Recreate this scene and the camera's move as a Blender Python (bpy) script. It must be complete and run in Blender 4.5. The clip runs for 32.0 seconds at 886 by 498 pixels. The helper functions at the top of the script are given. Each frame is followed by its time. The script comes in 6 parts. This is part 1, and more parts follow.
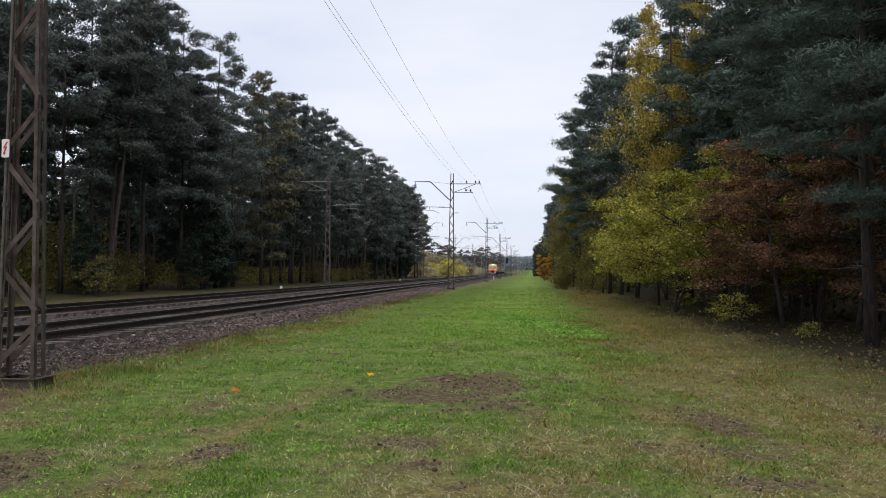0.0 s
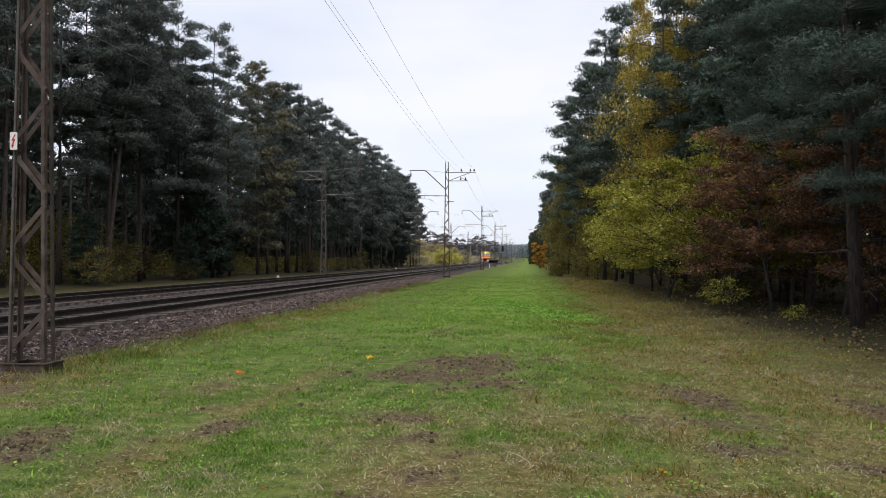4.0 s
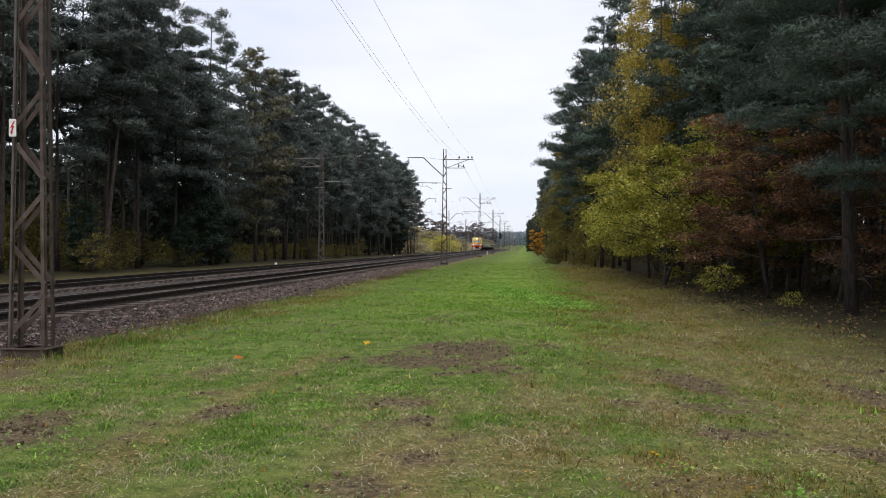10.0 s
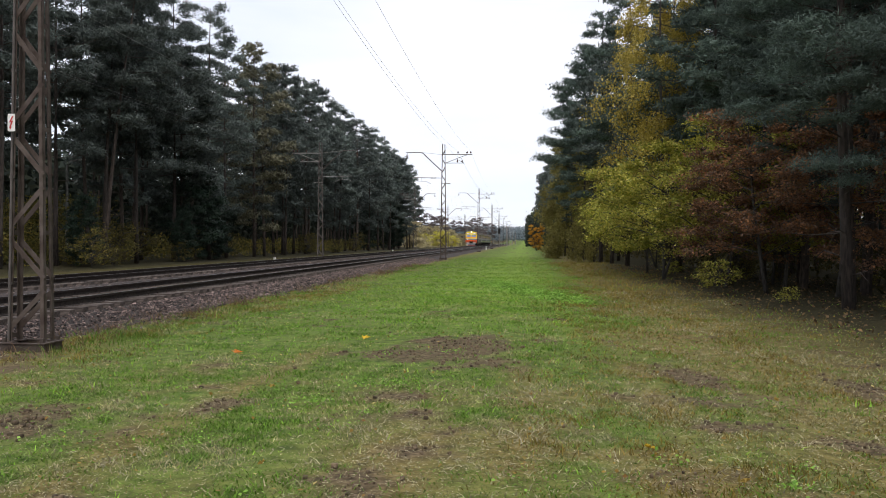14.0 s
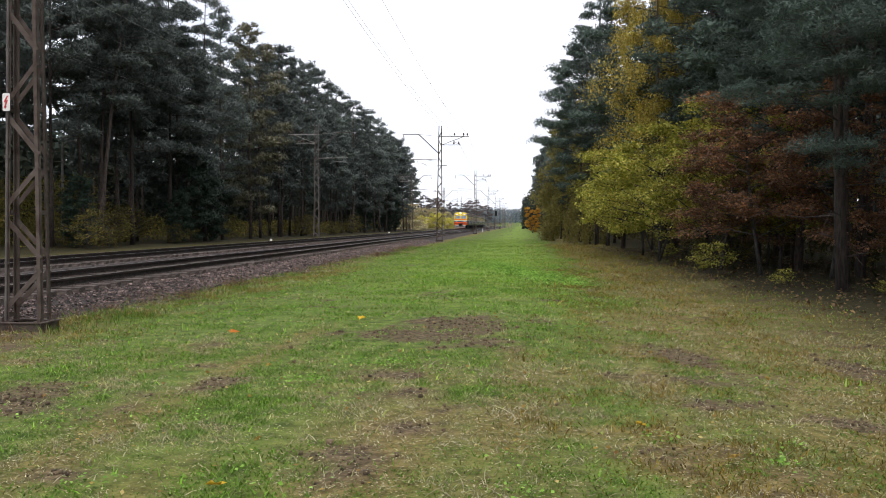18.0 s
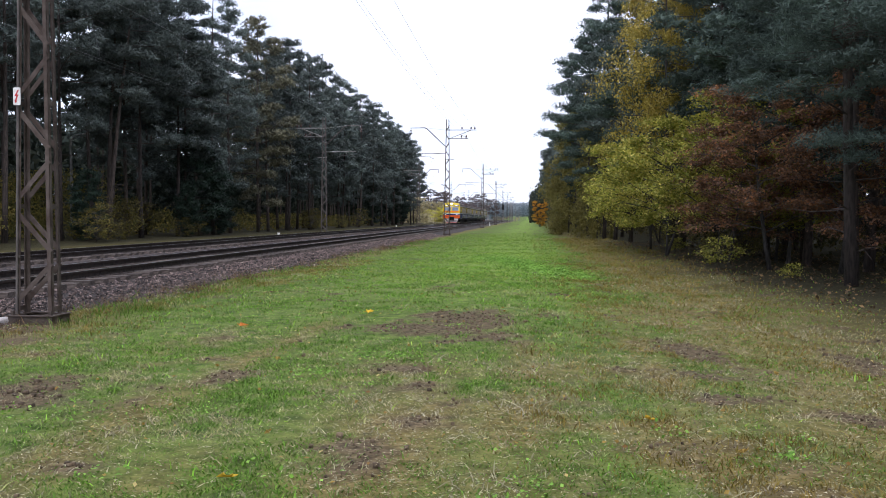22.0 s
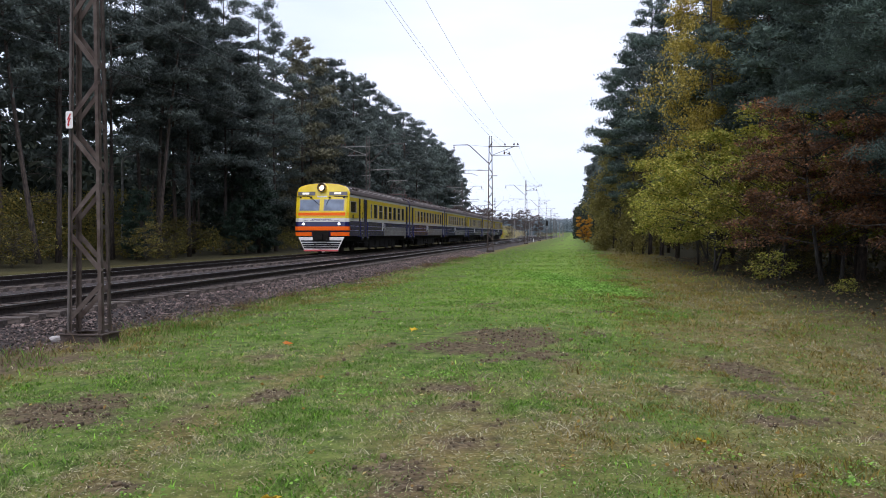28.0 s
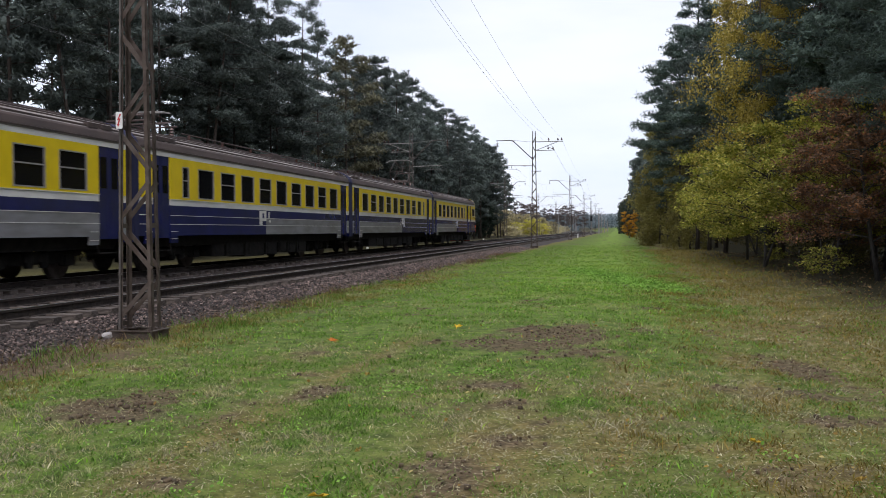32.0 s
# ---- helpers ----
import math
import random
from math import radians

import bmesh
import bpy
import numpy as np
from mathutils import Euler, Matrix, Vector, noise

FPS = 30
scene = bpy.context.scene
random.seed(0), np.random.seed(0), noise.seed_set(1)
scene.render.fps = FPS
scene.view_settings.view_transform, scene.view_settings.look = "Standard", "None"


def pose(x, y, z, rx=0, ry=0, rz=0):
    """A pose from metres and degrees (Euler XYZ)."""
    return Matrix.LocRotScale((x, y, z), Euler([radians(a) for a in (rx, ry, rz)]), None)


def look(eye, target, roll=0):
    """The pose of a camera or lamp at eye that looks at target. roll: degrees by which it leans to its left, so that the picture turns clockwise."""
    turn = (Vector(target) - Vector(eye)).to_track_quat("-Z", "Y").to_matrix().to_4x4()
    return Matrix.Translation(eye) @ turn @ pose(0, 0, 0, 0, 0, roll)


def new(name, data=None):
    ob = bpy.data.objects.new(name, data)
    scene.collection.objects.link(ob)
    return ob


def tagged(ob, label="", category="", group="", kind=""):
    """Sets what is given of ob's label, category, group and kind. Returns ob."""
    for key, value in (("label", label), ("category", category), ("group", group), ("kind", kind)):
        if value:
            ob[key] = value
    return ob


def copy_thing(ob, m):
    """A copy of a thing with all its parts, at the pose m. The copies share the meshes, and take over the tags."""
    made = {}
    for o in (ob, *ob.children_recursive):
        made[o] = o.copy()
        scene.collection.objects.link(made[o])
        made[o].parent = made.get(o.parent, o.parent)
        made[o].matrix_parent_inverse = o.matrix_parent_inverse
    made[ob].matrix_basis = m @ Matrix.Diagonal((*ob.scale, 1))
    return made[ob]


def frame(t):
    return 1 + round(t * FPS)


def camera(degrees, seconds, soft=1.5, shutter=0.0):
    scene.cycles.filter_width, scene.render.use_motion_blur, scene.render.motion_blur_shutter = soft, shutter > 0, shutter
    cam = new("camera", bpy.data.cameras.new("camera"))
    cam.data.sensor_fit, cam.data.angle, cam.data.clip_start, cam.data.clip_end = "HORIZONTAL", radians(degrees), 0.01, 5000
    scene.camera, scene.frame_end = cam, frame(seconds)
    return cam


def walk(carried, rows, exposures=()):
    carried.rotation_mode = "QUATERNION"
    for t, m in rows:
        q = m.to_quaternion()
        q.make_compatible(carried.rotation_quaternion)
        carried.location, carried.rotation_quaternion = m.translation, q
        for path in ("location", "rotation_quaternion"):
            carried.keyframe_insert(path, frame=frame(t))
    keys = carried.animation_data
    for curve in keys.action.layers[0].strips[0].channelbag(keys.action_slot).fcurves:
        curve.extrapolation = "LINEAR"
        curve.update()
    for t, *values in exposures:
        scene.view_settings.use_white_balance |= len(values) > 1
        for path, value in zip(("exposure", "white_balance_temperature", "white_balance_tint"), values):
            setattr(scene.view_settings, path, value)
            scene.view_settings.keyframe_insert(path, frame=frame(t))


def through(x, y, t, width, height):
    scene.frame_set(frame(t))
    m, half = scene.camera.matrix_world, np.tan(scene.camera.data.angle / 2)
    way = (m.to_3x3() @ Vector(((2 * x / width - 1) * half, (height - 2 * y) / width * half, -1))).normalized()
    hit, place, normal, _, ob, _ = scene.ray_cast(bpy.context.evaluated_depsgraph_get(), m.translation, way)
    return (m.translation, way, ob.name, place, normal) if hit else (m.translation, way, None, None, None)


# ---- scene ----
# Rail head of the near track is z = 0; y runs along the line, away from the camera; near rail at x = 0.
cam = camera(57.0, 32.0, soft=0.6, shutter=0.15)
PATH = [
    (0, (9.445, 0.562, 1.297), (8.392, 10.503, 1.563), 0.66),
    (0.5, (9.451, 0.554, 1.298), (8.388, 10.494, 1.562), 0.62),
    (1, (9.457, 0.568, 1.297), (8.382, 10.506, 1.554), 0.53),
    (1.5, (9.469, 0.572, 1.293), (8.380, 10.509, 1.546), 0.41),
    (2, (9.469, 0.572, 1.293), (8.375, 10.509, 1.537), 0.35),
    (2.5, (9.462, 0.546, 1.286), (8.382, 10.485, 1.528), 0.31),
    (3, (9.485, 0.358, 1.270), (8.466, 10.304, 1.456), 0.19),
    (3.5, (9.494, 0.206, 1.250), (8.495, 10.155, 1.400), 0.21),
    (5.5, (9.508, 0.074, 1.243), (8.508, 10.023, 1.326), 0.20),
    (6, (9.508, 0.068, 1.240), (8.517, 10.018, 1.317), 0.20),
    (6.5, (9.507, 0.065, 1.241), (8.518, 10.015, 1.311), 0.22),
    (7, (9.508, 0.069, 1.240), (8.519, 10.020, 1.307), 0.19),
    (7.5, (9.508, 0.067, 1.245), (8.518, 10.018, 1.305), 0.21),
    (8, (9.514, 0.067, 1.242), (8.521, 10.018, 1.297), 0.20),
    (8.5, (9.514, 0.057, 1.241), (8.530, 10.008, 1.287), 0.18),
    (9, (9.519, 0.049, 1.243), (8.537, 10.000, 1.268), 0.18),
    (9.5, (9.521, 0.043, 1.241), (8.540, 9.995, 1.239), 0.21),
    (10, (9.520, 0.035, 1.239), (8.548, 9.988, 1.211), 0.26),
    (10.5, (9.525, 0.037, 1.239), (8.554, 9.990, 1.182), 0.24),
    (11, (9.526, 0.030, 1.236), (8.559, 9.982, 1.159), 0.25),
    (11.5, (9.530, 0.016, 1.239), (8.567, 9.969, 1.149), 0.25),
    (12, (9.532, 0.007, 1.238), (8.570, 9.960, 1.147), 0.27),
    (12.5, (9.533, 0.010, 1.237), (8.571, 9.963, 1.146), 0.27),
    (13, (9.533, 0.012, 1.237), (8.572, 9.965, 1.145), 0.28),
    (13.5, (9.537, 0.001, 1.237), (8.577, 9.954, 1.146), 0.28),
    (14, (9.538, -0.001, 1.233), (8.578, 9.953, 1.145), 0.27),
    (14.5, (9.541, -0.004, 1.231), (8.584, 9.949, 1.141), 0.25),
    (16.5, (9.560, -0.038, 1.219), (8.629, 9.917, 1.033), 0.32),
    (17, (9.561, -0.042, 1.217), (8.636, 9.912, 0.989), 0.34),
    (17.5, (9.565, -0.048, 1.215), (8.642, 9.906, 0.946), 0.32),
    (18, (9.558, -0.049, 1.210), (8.643, 9.904, 0.905), 0.39),
    (18.5, (9.559, -0.046, 1.209), (8.643, 9.906, 0.873), 0.39),
    (19, (9.560, -0.054, 1.212), (8.647, 9.898, 0.853), 0.43),
    (19.5, (9.558, -0.049, 1.212), (8.645, 9.902, 0.841), 0.45),
    (20, (9.557, -0.063, 1.215), (8.647, 9.888, 0.836), 0.47),
    (20.5, (9.552, -0.069, 1.212), (8.650, 9.883, 0.834), 0.48),
    (21, (9.548, -0.072, 1.216), (8.632, 9.878, 0.835), 0.50),
    (21.5, (9.545, -0.068, 1.215), (8.591, 9.879, 0.834), 0.49),
    (22, (9.542, -0.070, 1.217), (8.541, 9.873, 0.834), 0.46),
    (22.5, (9.536, -0.066, 1.219), (8.489, 9.871, 0.836), 0.45),
    (23, (9.533, -0.063, 1.218), (8.438, 9.869, 0.841), 0.39),
    (23.5, (9.529, -0.061, 1.216), (8.388, 9.867, 0.851), 0.34),
    (24, (9.530, -0.066, 1.219), (8.337, 9.856, 0.869), 0.31),
    (24.5, (9.536, -0.070, 1.217), (8.289, 9.846, 0.888), 0.25),
    (25, (9.540, -0.070, 1.219), (8.241, 9.841, 0.916), 0.16),
    (25.5, (9.534, -0.066, 1.221), (8.200, 9.841, 0.948), 0.17),
    (27.5, (9.537, -0.014, 1.228), (8.048, 9.872, 1.046), 0.04),
    (28, (9.536, -0.006, 1.230), (8.004, 9.875, 1.049), 0.02),
    (28.5, (9.526, 0.007, 1.234), (7.955, 9.881, 1.053), 0.02),
    (29, (9.519, 0.011, 1.233), (7.901, 9.878, 1.055), 0.01),
    (29.5, (9.520, 0.012, 1.233), (7.848, 9.870, 1.062), -0.01),
    (30, (9.517, 0.026, 1.230), (7.787, 9.874, 1.065), -0.05),
    (30.5, (9.515, 0.031, 1.237), (7.725, 9.868, 1.071), -0.10),
    (31, (9.513, 0.046, 1.235), (7.654, 9.870, 1.060), -0.15),
    (31.5, (9.513, 0.053, 1.232), (7.564, 9.859, 1.036), -0.26),
    (32, (9.510, 0.049, 1.234), (7.454, 9.833, 1.007), -0.33),
]
walk(cam, [(t, look(eye, target, roll)) for t, eye, target, roll in PATH],
     exposures=[(0, -0.12, 6380, 13.8), (3, -0.04, 6480, 14.0), (9, -0.02, 6500, 13.9), (14, 0.14, 6500, 13.9), (17, 0.25, 6500, 14.0), (20, 0.35, 6380, 15.4), (22, 0.34, 5900, 18.0),
                (25, 0.28, 5620, 19.5), (28.5, 0.12, 5980, 16.8), (32, 0.05, 6220, 14.8)])

# ---- light: overcast autumn afternoon ----
world = bpy.data.worlds.new("overcast_sky")
scene.world = world
world.use_nodes = True
wn, wl = world.node_tree.nodes, world.node_tree.links
wn.clear()
w_out = wn.new("ShaderNodeOutputWorld")
w_sky = wn.new("ShaderNodeTexSky")
w_sky.sky_type, w_sky.sun_disc = "NISHITA", False
w_sky.sun_elevation, w_sky.sun_rotation = radians(58), radians(183)
w_bg1 = wn.new("ShaderNodeBackground")
w_bg1.inputs[1].default_value = 0.02
w_bg2 = wn.new("ShaderNodeBackground")
w_bg2.inputs[1].default_value = 1.0
w_co = wn.new("ShaderNodeTexCoord")
w_map = wn.new("ShaderNodeMapping")
w_map.inputs["Scale"].default_value = (1.0, 1.0, 3.5)
w_no = wn.new("ShaderNodeTexNoise")
w_no.inputs["Scale"].default_value, w_no.inputs["Detail"].default_value = 2.2, 5
w_ra = wn.new("ShaderNodeValToRGB")
w_ra.color_ramp.elements[0].position, w_ra.color_ramp.elements[0].color = 0.30, (0.69, 0.76, 0.87, 1)
w_ra.color_ramp.elements[1].position, w_ra.color_ramp.elements[1].color = 0.62, (0.90, 0.92, 0.96, 1)
w_add = wn.new("ShaderNodeAddShader")
wl.new(w_co.outputs["Generated"], w_map.inputs[0])
wl.new(w_map.outputs[0], w_no.inputs["Vector"])
wl.new(w_no.outputs["Fac"], w_ra.inputs[0])
wl.new(w_ra.outputs[0], w_bg2.inputs[0])
wl.new(w_sky.outputs[0], w_bg1.inputs[0])
wl.new(w_bg1.outputs[0], w_add.inputs[0])
wl.new(w_bg2.outputs[0], w_add.inputs[1])
wl.new(w_add.outputs[0], w_out.inputs[0])

sun_data = bpy.data.lights.new("sun", "SUN")
sun_data.energy, sun_data.angle, sun_data.color = 2.1, radians(50), (1.0, 0.95, 0.85)
sun = new("sun", sun_data)
sun.matrix_world = look((0, 0, 60), (-2, 21, 24))
scene.view_settings.exposure = 0.0

# ---- materials ----


def mat(name, c1, c2=None, rough=0.8, metal=0.0, scale=4.0, detail=6.0, bump=0.0, bscale=None, spread=0.0, stretch=(1, 1, 1), coat=0.0,
        island=0.0, low=0.35, high=0.65, emit=None, power=0.0):
    """A surface with two-tone noise, fine bump, and a spread of brightness from object to object or from island to island."""
    m = bpy.data.materials.new(name)
    m.use_nodes = True
    n, k = m.node_tree.nodes, m.node_tree.links
    b = n["Principled BSDF"]
    b.inputs["Roughness"].default_value, b.inputs["Metallic"].default_value = rough, metal
    b.inputs["Coat Weight"].default_value = coat
    co = n.new("ShaderNodeTexCoord")
    mp = n.new("ShaderNodeMapping")
    mp.inputs["Scale"].default_value = stretch
    k.new(co.outputs["Object"], mp.inputs[0])
    no = n.new("ShaderNodeTexNoise")
    no.inputs["Scale"].default_value, no.inputs["Detail"].default_value = scale, detail
    k.new(mp.outputs[0], no.inputs["Vector"])
    ra = n.new("ShaderNodeValToRGB")
    c2 = c2 or tuple(v * 0.7 for v in c1)
    ra.color_ramp.elements[0].position, ra.color_ramp.elements[0].color = low, (*c1, 1)
    ra.color_ramp.elements[1].position, ra.color_ramp.elements[1].color = high, (*c2, 1)
    k.new(no.outputs["Fac"], ra.inputs[0])
    last = ra.outputs[0]
    for amount, node, out in ((spread, "ShaderNodeObjectInfo", "Random"), (island, "ShaderNodeNewGeometry", "Random Per Island")):
        if amount:
            oi = n.new(node)
            mr = n.new("ShaderNodeMapRange")
            mr.inputs["To Min"].default_value, mr.inputs["To Max"].default_value = 1 - amount, 1 + amount
            k.new(oi.outputs[out], mr.inputs[0])
            mu = n.new("ShaderNodeVectorMath")
            mu.operation = "SCALE"
            k.new(last, mu.inputs[0])
            k.new(mr.outputs[0], mu.inputs["Scale"])
            last = mu.outputs[0]
    k.new(last, b.inputs["Base Color"])
    if bump:
        bn = n.new("ShaderNodeTexNoise")
        bn.inputs["Scale"].default_value, bn.inputs["Detail"].default_value = bscale or scale * 4, 5
        k.new(mp.outputs[0], bn.inputs["Vector"])
        bu = n.new("ShaderNodeBump")
        bu.inputs["Strength"].default_value, bu.inputs["Distance"].default_value = bump, 0.02
        k.new(bn.outputs["Fac"], bu.inputs["Height"])
        k.new(bu.outputs[0], b.inputs["Normal"])
    if emit:
        b.inputs["Emission Color"].default_value, b.inputs["Emission Strength"].default_value = (*emit, 1), power
    return m


def leaf_mat(name, c1, c2, c3, rough=0.6, through=0.35, clump=0.0, size=1.0):
    """Leaves or needles: three tones from island to island and a tone from clump to clump, with light shining through."""
    m = bpy.data.materials.new(name)
    m.use_nodes = True
    n, k = m.node_tree.nodes, m.node_tree.links
    b = n["Principled BSDF"]
    g = n.new("ShaderNodeNewGeometry")
    ra = n.new("ShaderNodeValToRGB")
    e = ra.color_ramp.elements
    e[0].position, e[0].color = 0.0, (*c1, 1)
    e[1].position, e[1].color = 1.0, (*c3, 1)
    mid = e.new(0.55)
    mid.color = (*c2, 1)
    oi = n.new("ShaderNodeObjectInfo")
    mr = n.new("ShaderNodeMapRange")
    mr.inputs["To Min"].default_value, mr.inputs["To Max"].default_value = 0.72, 1.25
    mu = n.new("ShaderNodeVectorMath")
    mu.operation = "SCALE"
    k.new(g.outputs["Random Per Island"], ra.inputs[0])
    k.new(oi.outputs["Random"], mr.inputs[0])
    k.new(ra.outputs[0], mu.inputs[0])
    if clump:
        tc, no, mc, mm = n.new("ShaderNodeTexCoord"), n.new("ShaderNodeTexNoise"), n.new("ShaderNodeMapRange"), n.new("ShaderNodeMath")
        no.inputs["Scale"].default_value, no.inputs["Detail"].default_value = size, 3
        mc.inputs["From Min"].default_value, mc.inputs["From Max"].default_value = 0.32, 0.68
        mc.inputs["To Min"].default_value, mc.inputs["To Max"].default_value = 1 - clump, 1 + clump
        mm.operation = "MULTIPLY"
        k.new(tc.outputs["Object"], no.inputs["Vector"])
        k.new(no.outputs["Fac"], mc.inputs[0])
        k.new(mc.outputs[0], mm.inputs[0])
        k.new(mr.outputs[0], mm.inputs[1])
        k.new(mm.outputs[0], mu.inputs["Scale"])
    else:
        k.new(mr.outputs[0], mu.inputs["Scale"])
    k.new(mu.outputs[0], b.inputs["Base Color"])
    b.inputs["Roughness"].default_value = rough
    b.inputs["Specular IOR Level"].default_value = 0.25
    tr = n.new("ShaderNodeBsdfTranslucent")
    mx = n.new("ShaderNodeMixShader")
    mx.inputs[0].default_value = through
    k.new(mu.outputs[0], tr.inputs[0])
    k.new(b.outputs[0], mx.inputs[1])
    k.new(tr.outputs[0], mx.inputs[2])
    k.new(mx.outputs[0], n["Material Output"].inputs[0])
    return m


NEEDLES = leaf_mat("pine_needles", (0.077, 0.097, 0.088), (0.105, 0.128, 0.115), (0.132, 0.158, 0.143), 0.85, 0.2, 0.35, 0.9)
NEAR_NEEDLES = leaf_mat("green_pine_needles", (0.066, 0.094, 0.078), (0.094, 0.130, 0.108), (0.124, 0.164, 0.138), 0.85, 0.2, 0.35, 1.1)
OLIVE_NEEDLES = leaf_mat("olive_needles", (0.068, 0.068, 0.042), (0.105, 0.102, 0.062), (0.150, 0.142, 0.090), 0.55, 0.2, 0.35, 0.9)
SPRUCE = leaf_mat("spruce_needles", (0.012, 0.024, 0.016), (0.020, 0.038, 0.024), (0.032, 0.054, 0.034), 0.5, 0.15, 0.3, 1.2)
BIRCH_LEAF = leaf_mat("birch_leaves", (0.25, 0.20, 0.036), (0.40, 0.31, 0.055), (0.58, 0.48, 0.13), 0.6, 0.35, 0.25, 0.8)
LINDEN_LEAF = leaf_mat("yellow_green_leaves", (0.17, 0.21, 0.032), (0.37, 0.36, 0.055), (0.60, 0.52, 0.12), 0.6, 0.35, 0.35, 0.9)
OAK_LEAF = leaf_mat("rusty_leaves", (0.110, 0.075, 0.055), (0.205, 0.115, 0.068), (0.40, 0.185, 0.076), 0.6, 0.35, 0.45, 0.8)
ORANGE_LEAF = leaf_mat("orange_leaves", (0.55, 0.27, 0.025), (0.70, 0.37, 0.04), (0.80, 0.50, 0.08), 0.6, 0.5)
SHRUB_LEAF = leaf_mat("shrub_leaves", (0.075, 0.080, 0.022), (0.15, 0.135, 0.034), (0.29, 0.22, 0.05), 0.6, 0.4, 0.4, 0.7)
# Shrub tones at under half strength, painting in shade below the trees.
UNDERBRUSH = leaf_mat("shaded_undergrowth", (0.034, 0.036, 0.013), (0.066, 0.060, 0.020), (0.13, 0.10, 0.030))
WILLOW_LEAF = leaf_mat("willow_leaves", (0.40, 0.37, 0.06), (0.54, 0.50, 0.09), (0.66, 0.60, 0.14), 0.6, 0.4, 0.25, 0.6)
OLIVE_LEAF = leaf_mat("olive_leaves", (0.28, 0.245, 0.125), (0.38, 0.33, 0.18), (0.48, 0.42, 0.25), 0.7, 0.35, 0.25, 0.5)
BARE_TWIG = leaf_mat("bare_twigs", (0.085, 0.072, 0.068), (0.12, 0.10, 0.092), (0.17, 0.14, 0.125), 0.9, 0.0)
# Aerial haze is mixed into these blue-grey leaf tones.
HAZE_WOOD = leaf_mat("haze_tinted_foliage", (0.13, 0.165, 0.185), (0.16, 0.20, 0.22), (0.20, 0.24, 0.26), 0.9, 0.0)
OLIVE_BIRCH = leaf_mat("olive_birch_leaves", (0.20, 0.180, 0.05), (0.27, 0.235, 0.065), (0.34, 0.295, 0.09), 0.6, 0.35, 0.3, 0.5)


def grass_mat(name, green, straw, low, high):
    """Grass blades: green and straw in patches of hand to metre size, and a spread from blade to blade."""
    m = leaf_mat(name, green, green, green, 0.65, 0.35)
    n, k = m.node_tree.nodes, m.node_tree.links
    ramp = next(x for x in n if x.bl_idname == "ShaderNodeValToRGB")
    scale = next(x for x in n if x.bl_idname == "ShaderNodeVectorMath")
    for e, f in zip(ramp.color_ramp.elements, (0.58, 1.0, 1.75)):
        e.color = (f, f, f, 1)
    tc = n.new("ShaderNodeTexCoord")
    big, small = n.new("ShaderNodeTexNoise"), n.new("ShaderNodeTexNoise")
    big.inputs["Scale"].default_value, small.inputs["Scale"].default_value = 0.7, 4.5
    big.inputs["Detail"].default_value = small.inputs["Detail"].default_value = 4
    add = n.new("ShaderNodeMath")
    add.operation = "ADD"
    mr = n.new("ShaderNodeMapRange")
    mr.inputs["From Min"].default_value, mr.inputs["From Max"].default_value = low * 2, high * 2
    mx = n.new("ShaderNodeMix")
    mx.data_type = "RGBA"
    mx.inputs[6].default_value, mx.inputs[7].default_value = (*green, 1), (*straw, 1)
    mul = n.new("ShaderNodeVectorMath")
    mul.operation = "MULTIPLY"
    for node in (big, small):
        k.new(tc.outputs["Object"], node.inputs["Vector"])
    k.new(big.outputs["Fac"], add.inputs[0])
    k.new(small.outputs["Fac"], add.inputs[1])
    k.new(add.outputs[0], mr.inputs[0])
    k.new(mr.outputs[0], mx.inputs[0])
    k.new(mx.outputs[2], mul.inputs[0])
    k.new(ramp.outputs[0], mul.inputs[1])
    k.new(mul.outputs[0], scale.inputs[0])
    return m


GRASS = grass_mat("grass_blades", (0.118, 0.235, 0.026), (0.38, 0.35, 0.165), 0.50, 0.60)
LUSH_GRASS = grass_mat("lush_grass_blades", (0.150, 0.300, 0.030), (0.250, 0.335, 0.058), 0.44, 0.64)
DRY_GRASS = grass_mat("dry_grass_blades", (0.27, 0.25, 0.135), (0.48, 0.44, 0.31), 0.42, 0.6)
TURF = grass_mat("worn_turf_blades", (0.110, 0.195, 0.028), (0.31, 0.275, 0.165), 0.46, 0.57)
LITTER = leaf_mat("brown_leaf_litter", (0.055, 0.038, 0.022), (0.10, 0.068, 0.036), (0.20, 0.13, 0.06), 0.8, 0.15)
OLIVE_GRASS = grass_mat("olive_grass_blades", (0.145, 0.115, 0.018), (0.225, 0.165, 0.044), 0.44, 0.58)
CLOVER = leaf_mat("broad_leaves", (0.09, 0.19, 0.025), (0.16, 0.31, 0.040), (0.25, 0.42, 0.08), 0.6, 0.3, 0.3, 2.0)
PINE_BARK = mat("pine_bark", (0.026, 0.021, 0.018), (0.085, 0.064, 0.053), 0.95, scale=6, bump=0.9, stretch=(3, 3, 0.6), spread=0.3)
GREY_BARK = mat("grey_bark", (0.030, 0.027, 0.024), (0.075, 0.066, 0.058), 0.95, scale=7, bump=0.7, stretch=(3, 3, 0.7), spread=0.25)
BIRCH_BARK = mat("birch_bark", (0.55, 0.53, 0.50), (0.05, 0.045, 0.04), 0.8, scale=4, bump=0.3, stretch=(1, 1, 5), low=0.52, high=0.62)
STEEL_RAIL = mat("worn_rail_steel", (0.014, 0.010, 0.008), (0.042, 0.029, 0.023), 0.85, 0.0, scale=12, bump=0.3)
